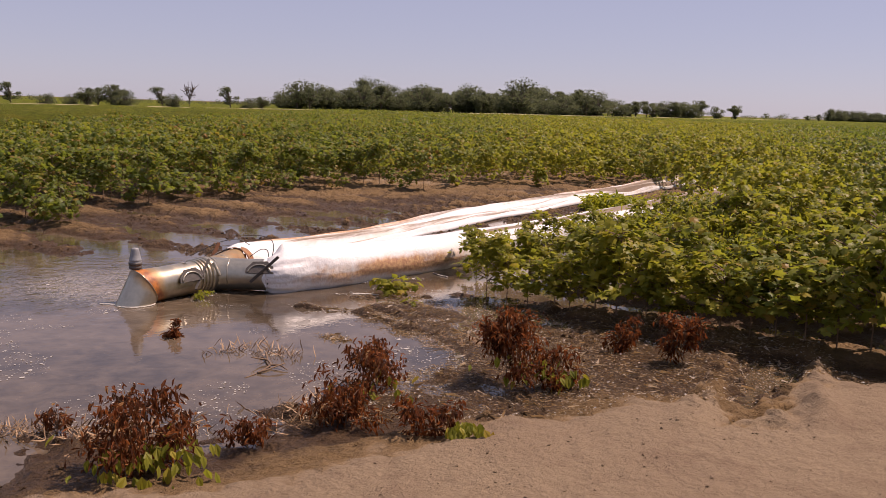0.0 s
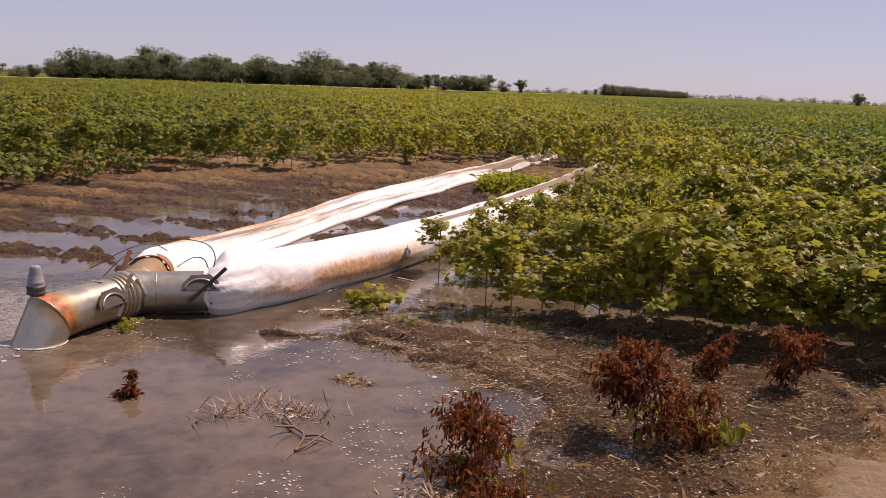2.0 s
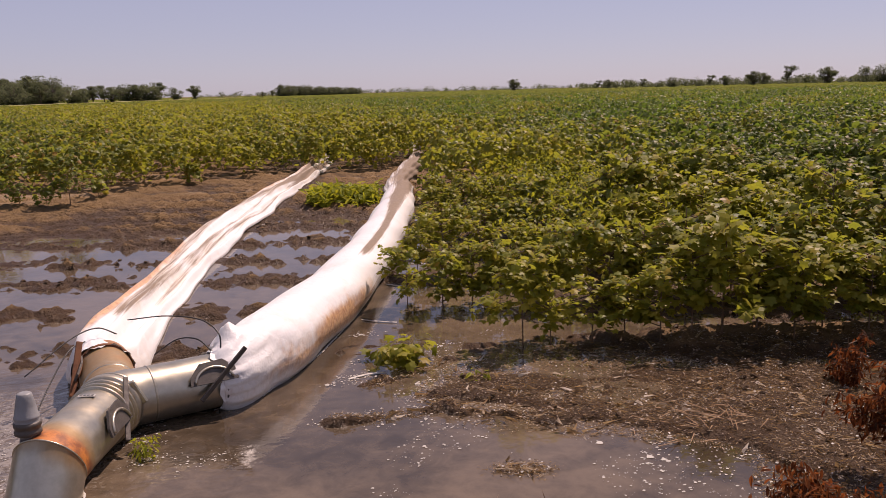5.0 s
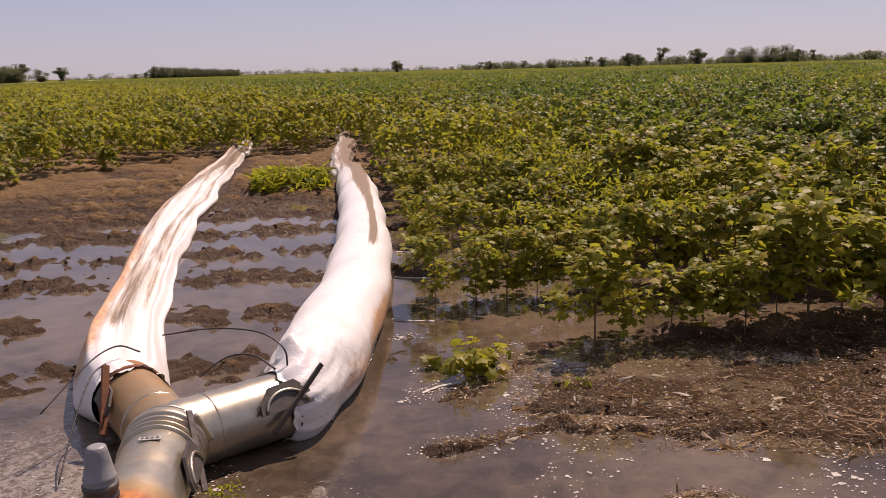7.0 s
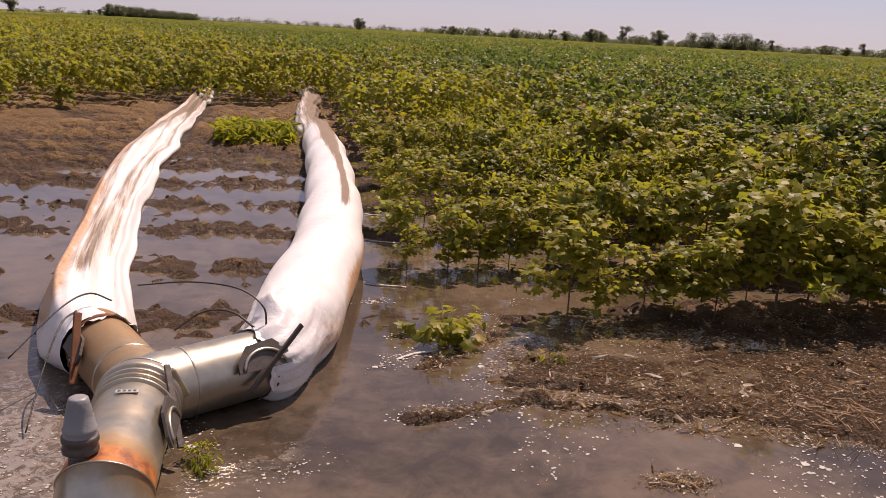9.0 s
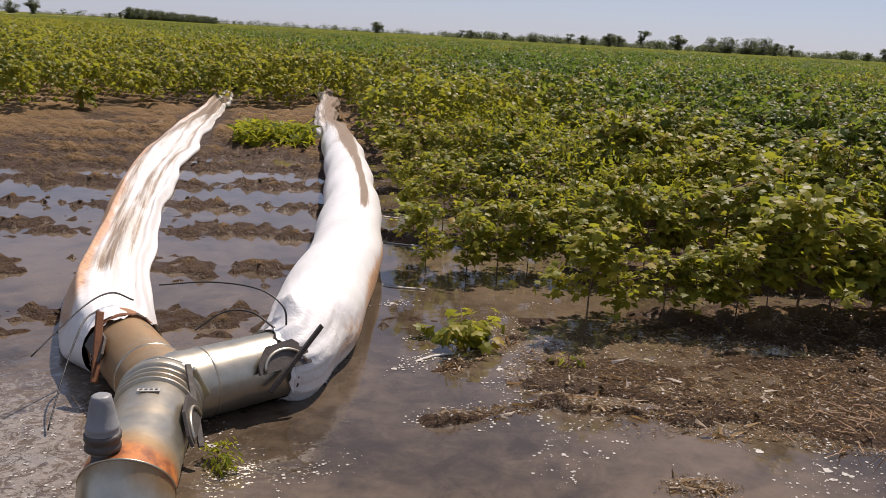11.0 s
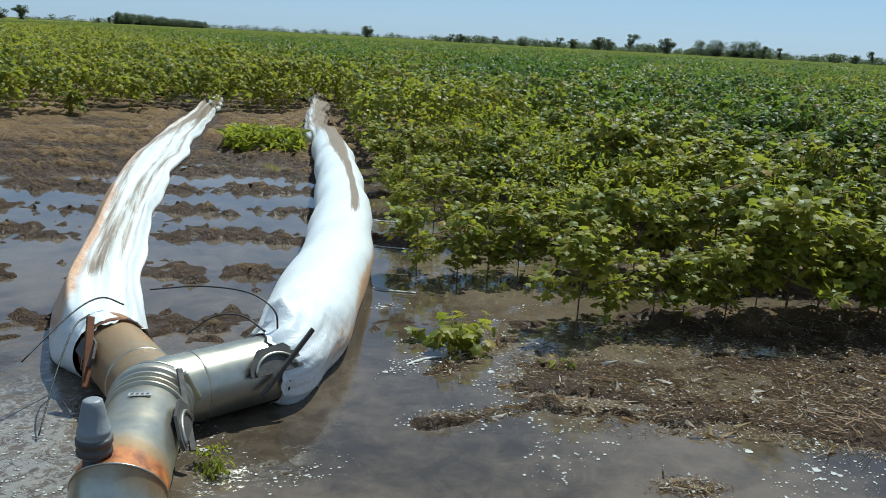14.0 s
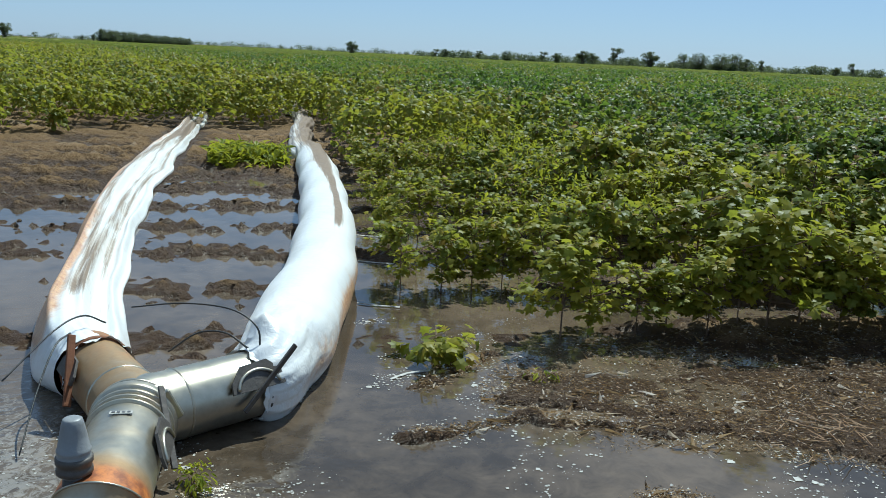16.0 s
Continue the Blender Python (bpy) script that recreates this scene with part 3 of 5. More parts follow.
def section_slack(t, dist, w, h, s):
    """Half-empty: a low roll on one side and a creased flap on the other."""
    u = np.cos(t)
    ripple = 0.5 + 0.5 * np.sin(dist * 2.3 + 1.2 * np.sin(dist * 1.1))
    fold = 0.022 * np.sin(u * 9 + 1.6 * np.sin(dist * 0.8)) + 0.013 * np.sin(u * 19 + 1.3 * np.sin(dist * 1.1)) + 0.005 * np.sin(dist * 6 + u * 6) + 0.010 * np.sin(dist * 1.7)
    lift = np.exp(-((u + 0.35) / 0.55) ** 2) * 0.75 + 0.22 * np.exp(-((u - 0.75) / 0.25) ** 2) * ripple + 0.16
    full = np.exp(-dist / 0.35)
    lift = lift * (1 - full) + full * np.sqrt(np.clip(1 - u * u, 0, 1))
    fold = fold * (1 - full) + 0.006 * full * np.sin(t * 23)
    edge = np.sqrt(np.clip(1 - u ** 6, 0, 1))
    top = np.clip((lift * h + fold * np.minimum(h / 0.2, 1)) * edge, 0.0, None)
    z = np.where(np.sin(t) > 0, top, -0.05 * np.abs(np.sin(t)) - 0.01)
    sway = (0.022 * np.sin(dist * 2.9 + 1.0) + 0.007 * np.sin(dist * 6.7)) * step(0.2, 0.8, u) * (1 - full) + 0.012 * np.sin(dist * 2.1) * (1 - full)
    tied = np.exp(-(dist / 0.22) ** 2)
    z = (z + 0.018 + 0.022 * step(9.5, 11, s)) * (1 - tied) + tied * (0.135 + (h - 0.135) * np.sin(t) + 0.0015 * np.sin(t * 19))
    return w * u + sway * u, z


def bump1(x, c, w):
    return np.exp(-((x - c) / w) ** 2)


FULL = [(5.672, -6.340, 0.136, 0.271), (5.712, -6.290, 0.142, 0.300), (5.80, -6.255, 0.146, 0.335), (5.95, -6.230, 0.158, 0.340), (6.15, -6.195, 0.200, 0.335), (6.55, -6.125, 0.213, 0.33), (7.2, -6.04, 0.213, 0.32),
        (8.2, -5.955, 0.215, 0.31), (9.5, -5.91, 0.21, 0.30), (11.0, -5.90, 0.21, 0.295), (12.6, -5.92, 0.21, 0.285), (13.6, -5.98, 0.185, 0.27),
        (14.8, -6.05, 0.16, 0.25), (16.4, -6.05, 0.15, 0.26), (18.2, -5.98, 0.14, 0.27), (20.5, -6.05, 0.13, 0.25), (25.2, -6.33, 0.12, 0.25)]
SLACK = [(5.845, -6.960, 0.136, 0.271), (5.936, -7.005, 0.142, 0.277), (6.10, -7.055, 0.180, 0.28), (6.45, -7.13, 0.205, 0.24), (7.0, -7.235, 0.208, 0.20), (8.0, -7.385, 0.197, 0.17),
         (9.0, -7.51, 0.20, 0.155), (10.2, -7.635, 0.22, 0.15), (11.6, -7.73, 0.245, 0.14), (13.0, -7.78, 0.235, 0.14), (14.6, -7.80, 0.19, 0.16), (16.5, -7.82, 0.15, 0.18), (18.2, -7.86, 0.15, 0.20), (20.4, -7.95, 0.14, 0.21)]
full = new("irrigation_tube")
new("film_body", tube_mesh("film_body", FULL, section_full, 64, 24, FILM, {
    "mud": lambda s, t, d: 1.30 * bump1(t, 1.28 - 0.10 * np.sin(s * 0.9) - 0.15 * step(12, 13, s), 0.17 + 0.30 * step(9.8, 12.5, s)) * step(7.9, 8.4, s)
    + 0.62 * step(12.0, 14.5, s) + 0.55 * bump1(t, 6.15, 0.25) * step(6.6, 7.4, s) + 0.30 * bump1(t, 0.15, 0.25) * step(7.3, 8.0, s),
    "scum": lambda s, t, d: 1.1 * (bump1(t, 0.10, 0.36) + bump1(t, 6.25, 0.4)) * bump1(s, 6.9, 0.85) + 0.35 * bump1(t, 1.5, 0.35) * bump1(s, 7.5, 0.35) + 0.25 * bump1(t, 6.1, 0.6)})).parent = full
tagged(full, "white plastic irrigation tube bulging with water, streaked with mud", "irrigation tube", "tubes on the fitting")
slack = new("irrigation_tube")
new("film_body", tube_mesh("film_body", SLACK, section_slack, 96, 30, FILM, {
    "mud": lambda s, t, d: 0.70 * bump1(t, 1.85 + 0.12 * np.sin(s * 0.7), 0.20) * step(6.6, 7.1, s) + 0.60 * bump1(t, 1.45 + 0.1 * np.sin(s * 0.9 + 1), 0.10) * step(6.6, 7.6, s) + 0.66 * bump1(t, 1.10 + 0.12 * np.sin(s * 0.8 + 1), 0.17) * step(6.9, 8.0, s) + 0.25 * bump1(s, 6.95, 0.25) + 0.40 * step(13, 17, s),
    "scum": lambda s, t, d: 1.7 * bump1(t, 2.42, 0.42) * step(6.0, 6.5, s) * (1 - 0.30 * step(9.0, 10.5, s)) + 0.35 * bump1(t, 3.1, 0.25)})).parent = slack
tagged(slack, "slack wrinkled white plastic irrigation tube lying half empty", "irrigation tube", "tubes on the fitting")

# ---- steel fitting ----
fitting = tagged(new("pipe_fitting"), "weathered galvanised steel pipe fitting with rust, standing in water", "pipe fitting")
C = Vector((-2.13, 8.345, 0.135))
SEAM = Vector((-2.525, 7.80, 0.125))
MAIN = (C - SEAM).normalized()
R = 0.13


def rusted(ob, fn):
    at = ob.data.attributes.new("rust", "FLOAT", "POINT")
    at.data.foreach_set("value", [fn(v_.co) for v_ in ob.data.vertices])
    return ob


def along(p, q, n):
    p, q = Vector(p), Vector(q)
    return [p.lerp(q, i / n) for i in range(n + 1)]


SIDE = Vector((MAIN.y, -MAIN.x, 0)).normalized()
elbow_end = SEAM + Vector((-0.125, -0.125, -0.33))
DOWN = (elbow_end - SEAM).normalized()
MITRE = (MAIN - DOWN).normalized()
ob = part("elbow", sweep(along(elbow_end, SEAM, 10), [R * 1.03] * 11, 40, False, None, MITRE), STEEL, fitting, "dull grey mitred elbow", True)
rusted(ob, lambda co: 0.45 * math.exp(-abs((co - SEAM).dot(MITRE)) / 0.012) + 0.30 * max(0, min(1, (0.05 - co.z) / 0.08)) + 0.35 * max(0, (co - SEAM).dot(SIDE) / R) * math.exp(-abs((co - SEAM).dot(MITRE)) / 0.07))
path = along(SEAM, C + MAIN * 0.02, 24)
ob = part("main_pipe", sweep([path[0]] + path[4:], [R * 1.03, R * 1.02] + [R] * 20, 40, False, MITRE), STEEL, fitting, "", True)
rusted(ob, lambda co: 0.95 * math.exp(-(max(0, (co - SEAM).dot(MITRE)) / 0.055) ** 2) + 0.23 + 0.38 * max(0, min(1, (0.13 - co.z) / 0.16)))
side_ = MAIN.cross(Vector((0, 0, 1))).normalized()
up_ = side_.cross(MAIN)
ring_ = []
for k in range(49):
    off = (side_ * math.cos(k * math.pi / 24) + up_ * math.sin(k * math.pi / 24)) * R * 1.035
    ring_.append(SEAM + off - MAIN * (off.dot(MITRE) / MAIN.dot(MITRE)))
part("weld", sweep(ring_, [0.0032] * 49, 8), STEEL, fitting, "pale weld seam", True)
for name, off, r_, wid in (("coupling_band", 0.195, 1.09, 0.018), ("coupling_band", 0.160, 1.10, 0.018), ("coupling_band", 0.125, 1.12, 0.02), ("coupling_ring", 0.070, 1.15, 0.05), ("coupling_band", 0.018, 1.09, 0.022)):
    c0 = C - MAIN * off
    prof = [(-wid / 2, 0.98), (-wid / 2 + 0.004, r_ - 0.015), (-wid / 4, r_), (wid / 4, r_), (wid / 2 - 0.004, r_ - 0.015), (wid / 2, 0.98)]
    ob = part(name, sweep([c0 + MAIN * p for p, _ in prof], [R * q for _, q in prof], 40), STEEL, fitting, "", True)
    rusted(ob, lambda co: 0.2 + 0.3 * max(0, min(1, (0.13 - co.z) / 0.16)))
B1, B2 = Vector((-1.565, 8.338, 0.135)), Vector((-2.012, 8.965, 0.135))
for end, rust_in in ((B1, 0.06), (B2, 0.56)):
    d = (end - C).normalized()
    ob = part("branch_pipe", sweep(along(C - d * 0.02, end, 20), [R * 1.03] * 4 + [R] * 17, 40), STEEL, fitting, "", True)
    rusted(ob, lambda co, d=d, k=rust_in: k + 0.10 * max(0, (co - C).dot(d) / 0.5) + 0.40 * max(0, min(1, (0.09 - co.z) / 0.12)) + 0.35 * max(0, (co - C).dot(d) / 0.5 - 0.92))
    seam_at = C + d * 0.155
    rusted(part("weld", sweep([seam_at - d * 0.005, seam_at, seam_at + d * 0.005], [R * 1.0, R * 1.03, R], 40), STEEL, fitting, "", True), lambda co: 0.2)
# tee body where the three pipes meet
bm = bmesh.new()
bmesh.ops.create_uvsphere(bm, u_segments=36, v_segments=18, radius=R * 1.03)
bmesh.ops.translate(bm, verts=bm.verts, vec=C)
rusted(part("tee_body", bm, STEEL, fitting, "", True), lambda co: 0.2)


def latch(at, axis_dir, out, size, mat):
    """A coupling latch: hexagonal wing plate with a curved rib and a lever bar."""
    axis_dir, out = axis_dir.normalized(), out.normalized()
    nrm = axis_dir.cross(out).normalized()
    shape = [(-1.0, 0.0), (-0.96, 0.34), (-0.5, 0.86), (0.5, 0.92), (0.96, 0.50), (1.0, 0.0)]
    bm = bmesh.new()
    lo = [bm.verts.new(at + axis_dir * (x_ * size) + out * (y_ * size) - nrm * 0.005) for x_, y_ in shape]
    hi = [bm.verts.new(at + axis_dir * (x_ * size) + out * (y_ * size) + nrm * 0.005) for x_, y_ in shape]
    bm.faces.new(lo)
    bm.faces.new(hi[::-1])
    for i in range(6):
        bm.faces.new((lo[i], hi[i], hi[(i + 1) % 6], lo[(i + 1) % 6]))
    plate = part("latch_plate", bm, IRON, fitting, "dark weathered iron latch plate")
    arc = [at + axis_dir * (math.cos(t) * 0.80 * size) + out * (math.sin(t) * 0.64 * size) + nrm * 0.008 for t in np.linspace(0.15, math.pi - 0.1, 14)]
    part("rib", sweep(arc, [0.0065] * 14, 8), mat, plate, "bare steel rib", True)
    return plate


def bar(name, p, q, w, th, mat, parent, label="", wide=(0.2, 0.9, 0.4)):
    p, q = Vector(p), Vector(q)
    d = (q - p).normalized()
    a_ = d.cross(Vector(wide)).normalized()
    b_ = d.cross(a_)
    bm = bmesh.new()
    ring = lambda c: [bm.verts.new(c + a_ * i * w / 2 + b_ * j * th / 2) for i, j in ((-1, -1), (1, -1), (1, 1), (-1, 1))]
    r1, r2 = ring(p), ring(q)
    bm.faces.new(r1[::-1])
    bm.faces.new(r2)
    for i in range(4):
        bm.faces.new((r1[i], r1[(i + 1) % 4], r2[(i + 1) % 4], r2[i]))
    bmesh.ops.bevel(bm, geom=list(bm.edges), offset=min(w, th) * 0.2, segments=1, affect="EDGES")
    return part(name, bm, mat, parent, label)


D1, D2 = (B1 - C).normalized(), (B2 - C).normalized()
S1 = Vector((D1.y, -D1.x, 0)).normalized()
SM = Vector((MAIN.y, -MAIN.x, 0)).normalized()
UP = Vector((0, 0, 1))


def side_latch(at, d, s_, lean, size, mat):
    """Sets a latch tangent to a pipe, lean radians up its side."""
    n_ = s_ * math.cos(lean) + UP * math.sin(lean)
    t_ = UP * math.cos(lean) - s_ * math.sin(lean)
    return latch(at + n_ * (R * 1.13) - t_ * 0.045, d, t_, size, mat)


side_latch(C + D1 * 0.42, D1, S1, 0.55, 0.115, STEEL)
bar("latch_lever", (-1.785, 8.185, 0.10), (-1.555, 8.185, 0.315), 0.024, 0.010, IRON, fitting, "dark iron lever bar")
side_latch(C - MAIN * 0.33, MAIN, SM, 0.35, 0.115, STEEL)
bar("latch_lever", C - MAIN * 0.31 + SM * 0.165 + Vector((0, 0, -0.06)), C - MAIN * 0.11 + SM * 0.10 + Vector((0, 0, 0.15)), 0.022, 0.010, IRON, fitting, "dark iron lever bar")
SL = Vector((-D2.y, D2.x, 0)).normalized()
side_latch(C + D2 * 0.40, D2, SL, 0.5, 0.10, RUSTY)
bar("latch_lever", C + D2 * 0.28 + SL * 0.17 + Vector((0, 0, -0.04)), C + D2 * 0.42 + SL * 0.11 + Vector((0, 0, 0.19)), 0.03, 0.012, RUSTY, fitting, "rusted iron lever bar")
bar("clip", C - MAIN * 0.075 + SM * 0.105 + Vector((0, 0, 0.115)), C - MAIN * 0.055 + SM * 0.155 + Vector((0, 0, 0.01)), 0.035, 0.022, STEEL, fitting)
# rating tag: bars only
tag_at = C - MAIN * 0.29
q = MAIN.cross(Vector((0, 0, 1))).normalized()
tagp = bar("tag", tag_at - q * 0.036 + Vector((0, 0, R + 0.003)), tag_at + q * 0.036 + Vector((0, 0, R + 0.003)), 0.024, 0.003, LABEL, fitting, "small pale metal tag", (0, 0, 1))
for i in range(4):
    o = tag_at + q * (-0.024 + 0.016 * i) + Vector((0, 0, R + 0.006))
    bar("print", o - q * 0.005, o + q * 0.005, 0.010, 0.001, PRINT, tagp, "", (0, 0, 1))
# vent on the elbow
V0 = Vector((-2.585, 7.81, 0.235))
prof = [(0.0, 0.030), (0.02, 0.032), (0.028, 0.042), (0.082, 0.045), (0.086, 0.043), (0.092, 0.046), (0.098, 0.046), (0.102, 0.043), (0.15, 0.034), (0.172, 0.029), (0.184, 0.026), (0.187, 0.021), (0.188, 0.010)]
vent = part("air_vent", sweep([V0 + Vector((0, 0, z)) for z, _ in prof], [r_ for _, r_ in prof], 24), GREY, fitting, "grey conical air vent", True)
part("vent_collar", sweep([V0 + Vector((0, 0, z)) for z in (0.026, 0.031, 0.043, 0.046, 0.058, 0.061, 0.075, 0.079)], [0.042, 0.049, 0.049, 0.046, 0.046, 0.050, 0.050, 0.043], 24), IRON, vent, "", True)
part("vent_neck", sweep([V0 + Vector((0, 0, -0.11)), V0 + Vector((0, 0, -0.02)), V0 + Vector((0, 0, 0.028))], [0.062, 0.036, 0.030], 24), IRON, vent, "", True)


# straps that tie the film on
def strap(name, at, d, r_, mat, parent, width=0.02):
    d = d.normalized()
    return part(name, sweep([at - d * width, at - d * width * 0.7, at + d * width * 0.7, at + d * width], [r_ - 0.004, r_, r_, r_ - 0.004], 40), mat, parent, "", True)


strap("strap", B1 - D1 * 0.075, D1, R * 1.085, IRON, fitting, 0.012)
strap("strap", B2 - D2 * 0.12, D2, R * 1.085, RUSTY, fitting, 0.012)


def cuff(at, d, parent, seed):
    """The gathered frill of film that sticks out past its strap."""
    r_ = np.random.default_rng(seed)
    d = d.normalized()
    s_ = d.cross(UP).normalized()
    n, V = 72, []
    for row, rad in ((0.0, R * 1.03), (-0.012, R * 1.05), (-0.022, R * 1.075), (-0.032, R * 1.10)):
        for k in range(n):
            t = 2 * math.pi * k / n
            k_ = rad * (1 + (-row) * (1.4 * math.sin(t * 11 + 2 * math.sin(3 * t + seed)) + 0.9 * math.sin(t * 23 + seed)))
            V.append(at + d * (row * (1 + 0.5 * math.sin(5 * t + seed))) + (s_ * math.cos(t) + UP * math.sin(t)) * k_)
    part_np("tied_cuff", np.array([tuple(p) for p in V]), grid_faces(4, n, True), FILM, parent, "gathered film frill", True)


cuff(B1 - D1 * 0.078, D1, full, 2)
cuff(B2 - D2 * 0.122, D2, slack, 5)


def wire(pts, name, label):
    c = spline(pts, 8)
    ob = part(name, sweep([Vector(p) for p in c], list(np.linspace(0.0042, 0.0030, len(c))), 6), RUBBER, fitting, label, True)
    return ob


wire([(-1.63, 8.31, 0.28), (-1.62, 8.35, 0.36), (-1.66, 8.47, 0.41), (-1.78, 8.62, 0.42), (-1.93, 8.75, 0.40)], "tie_end", "loose black tie end")
wire([(-1.66, 8.35, 0.28), (-1.69, 8.46, 0.32), (-1.76, 8.55, 0.31), (-1.86, 8.60, 0.24)], "tie_end", "loose black tie end")
wire([(-1.93, 8.98, 0.28), (-2.03, 8.97, 0.33), (-2.18, 8.90, 0.31), (-2.42, 8.78, 0.20)], "tie_end", "loose black tie end")
wire([(-2.10, 8.93, 0.28), (-2.20, 8.84, 0.27), (-2.33, 8.70, 0.16), (-2.47, 8.52, 0.02)], "tie_end", "loose black tie end")

# ---- cotton ----
rng = np.random.default_rng(4)
protos = []
for i in range(6):
    ob = plant("cotton_plant", rng, rng.uniform(0.70, 0.84), rng.uniform(0.32, 0.40), 330, 0.073, LOBED_V, LOBED_F, LEAF, 0.30, 0.30, 0.50)
    protos.append(tagged(ob, "leafy green cotton plant in a flooded row", "cotton plant", "cotton plants in the near rows"))
low = [tagged(plant("cotton_plant", rng, 0.42, 0.30, 95, 0.08, LOBED_V, LOBED_F, LEAF, 0.2), "small sparse cotton plant on bare mud", "cotton plant", "stunted cotton plants") for i in range(2)]


def right_start(s):
    """Where the planted part of a row begins beside the full tube."""
    return np.interp(s, [6.0, 6.7, 7.2, 7.8, 9, 30], [-4.78, -4.78, -5.45, -5.55, -5.45, -5.3])


def left_end(s):
    return np.interp(s, [4, 6.7, 7.5, 9.8, 12.5, 13.2, 15.2, 16.8, 17.6, 18.2], [-10.6, -10.4, -11.6, -11.8, -11.3, -10.1, -9.9, -9.3, -8.3, -6.4])


count = 0
for k in range(0, 7):
    s0 = ROW0 + ROW * k
    v0 = float(right_start(s0))
    while v0 < 2.6 - 0.25 * k and count < 235:
        x_, y_ = xy(s0 + rng.normal(0, 0.05), v0)
        lush = 0.64 + 0.34 * float(step(-5.2, -3.3, np.float64(v0)))
        place(protos[rng.integers(6)], x_, y_, rng.uniform(0, 360), lush * rng.uniform(0.74, 1.12), 0.0, rng.uniform(0.74, 1.08))
        v0 += rng.uniform(0.15, 0.23) if k == 0 else rng.uniform(0.19, 0.30)
        count += 1
for k in range(-2, 9):
    s0 = ROW0 + ROW * k
    v0 = float(left_end(s0)) - rng.uniform(0, 0.4)
    stop = v0 - 2.2
    while v0 > stop and count < 290:
        x_, y_ = xy(s0 + rng.normal(0, 0.06), v0)
        edge = v0 > stop + 1.5
        place((low if edge and rng.random() < 0.6 else protos)[rng.integers(2)], x_, y_, rng.uniform(0, 360), rng.uniform(0.7, 1.0))
        v0 -= rng.uniform(0.25, 0.42)
        count += 1
for ob in protos + low:
    drop_proto(ob)


def scatter_rows(s_lo, s_hi, v_of, dens, leaf, tv, tf, rng, tall=0.74):
    """Leaves of the rows farther off, gathered into plants. dens: leaves a metre of row."""
    out_v, out_f, base = [], [], 0
    k0, k1 = int((s_lo - ROW0) / ROW), int((s_hi - ROW0) / ROW)
    for k in range(k0, k1):
        s0 = ROW0 + ROW * k
        for lo, hi in v_of(s0):
            if hi <= lo:
                continue
            heads = np.arange(lo, hi, 0.31)
            heads = heads + rng.normal(0, 0.06, len(heads))
            vigour = 0.62 + 0.62 * vnoise(heads * 0.45, np.full(len(heads), s0 * 0.45), 8) + rng.normal(0, 0.13, len(heads))
            n = int((hi - lo) * dens)
            pick = rng.integers(0, len(heads), n)
            q = np.clip(vigour[pick], 0.35, 1.35)
            a_ = rng.uniform(0, 2 * np.pi, n)
            up = np.sqrt(rng.uniform(0.0, 1.0, n))
            rr = np.sqrt(np.clip(1.05 - up ** 2.4, 0, 1)) * rng.uniform(0.55, 1.0, n)
            z = tall * q * (0.16 + 0.84 * up)
            x_, y_ = xy(s0 + rng.normal(0, 0.03, n) + np.cos(a_) * 0.36 * rr * q, heads[pick] + np.sin(a_) * 0.26 * rr * q)
            at = np.stack([x_, y_, z + 0.05], -1)
            out = np.arctan2(at[:, 0] - xy(s0, heads[pick])[0], at[:, 1] - xy(s0, heads[pick])[1]) + rng.normal(0, 0.8, n)
            V, F = leaves(tv, tf, at, out, rng.normal(0.40, 0.50, n), rng.normal(0, 0.5, n), leaf * rng.uniform(0.7, 1.3, n))
            out_v.append(V)
            out_f.append(F + base)
            base += len(V)
    return np.vstack(out_v), np.vstack(out_f)


def spans_mid(s):
    right = 2.6 - 0.25 * (s - ROW0) / ROW if s < ROW0 + 6.5 * ROW else float(right_start(s)) - (1.0 if s > 18.3 else 0)
    left = float(left_end(s))
    left = left - 2.2 if s < ROW0 + 8.5 * ROW else left
    r_end, l_end = 7 + 0.85 * (s - 6), -16 - 1.0 * (s - 6)
    return [(right, r_end), (l_end, min(left, right))]


V, F = scatter_rows(ROW0 - 2 * ROW, 24, spans_mid, 400, 0.074, ROUND_V, ROUND_F, rng)
tagged(part_np("cotton_rows", V, F, LEAF), "dense green cotton rows with yellowing leaves", "cotton crop", kind="stuff")


def spans_far(s):
    return [(-16 - 0.8 * (s - 6), 7 + 0.95 * (s - 6))]


V, F = scatter_rows(24, 48, spans_far, 170, 0.098, KITE_V, KITE_F, rng)
tagged(part_np("cotton_rows", V, F, LEAF), "dense green cotton rows toward the field's far side", "cotton crop", kind="stuff")

V, F = scatter_rows(48, 110, spans_far, 60, 0.14, KITE_V, KITE_F, rng)
tagged(part_np("cotton_rows", V, F, LEAF), "green cotton rows far out in the field", "cotton crop", kind="stuff")

# closed canopy of the crop out to the field's far edge
ang = np.linspace(radians(-50), radians(105), 420)
dist = 17 * (1500 / 17) ** np.linspace(0, 1, 190)
A, D = np.meshgrid(ang, dist, indexing="ij")
CX, CY = D * np.sin(A) - 1.0, D * np.cos(A) + 6.0
cs, cv = sv(CX, CY)
rows_ = np.cos(2 * np.pi * (cs - ROW0) / ROW) * (1 - step(25, 60, D))
CZ = 0.44 + 0.14 * rows_ + 0.30 * fbm(CX * 0.7, CY * 0.7, 31) + 0.22 * fbm(CX * 0.13, CY * 0.13, 41) + 0.25 * fbm(CX * 2.3, CY * 2.3, 51)
CZ += 0.14 * step(30, 60, D) - 0.45 * step(25, 17, D)
bare = step(19.6, 18.6, cs) * step(-5.2, -5.6, cv) * step(-13, -11.5, cv)
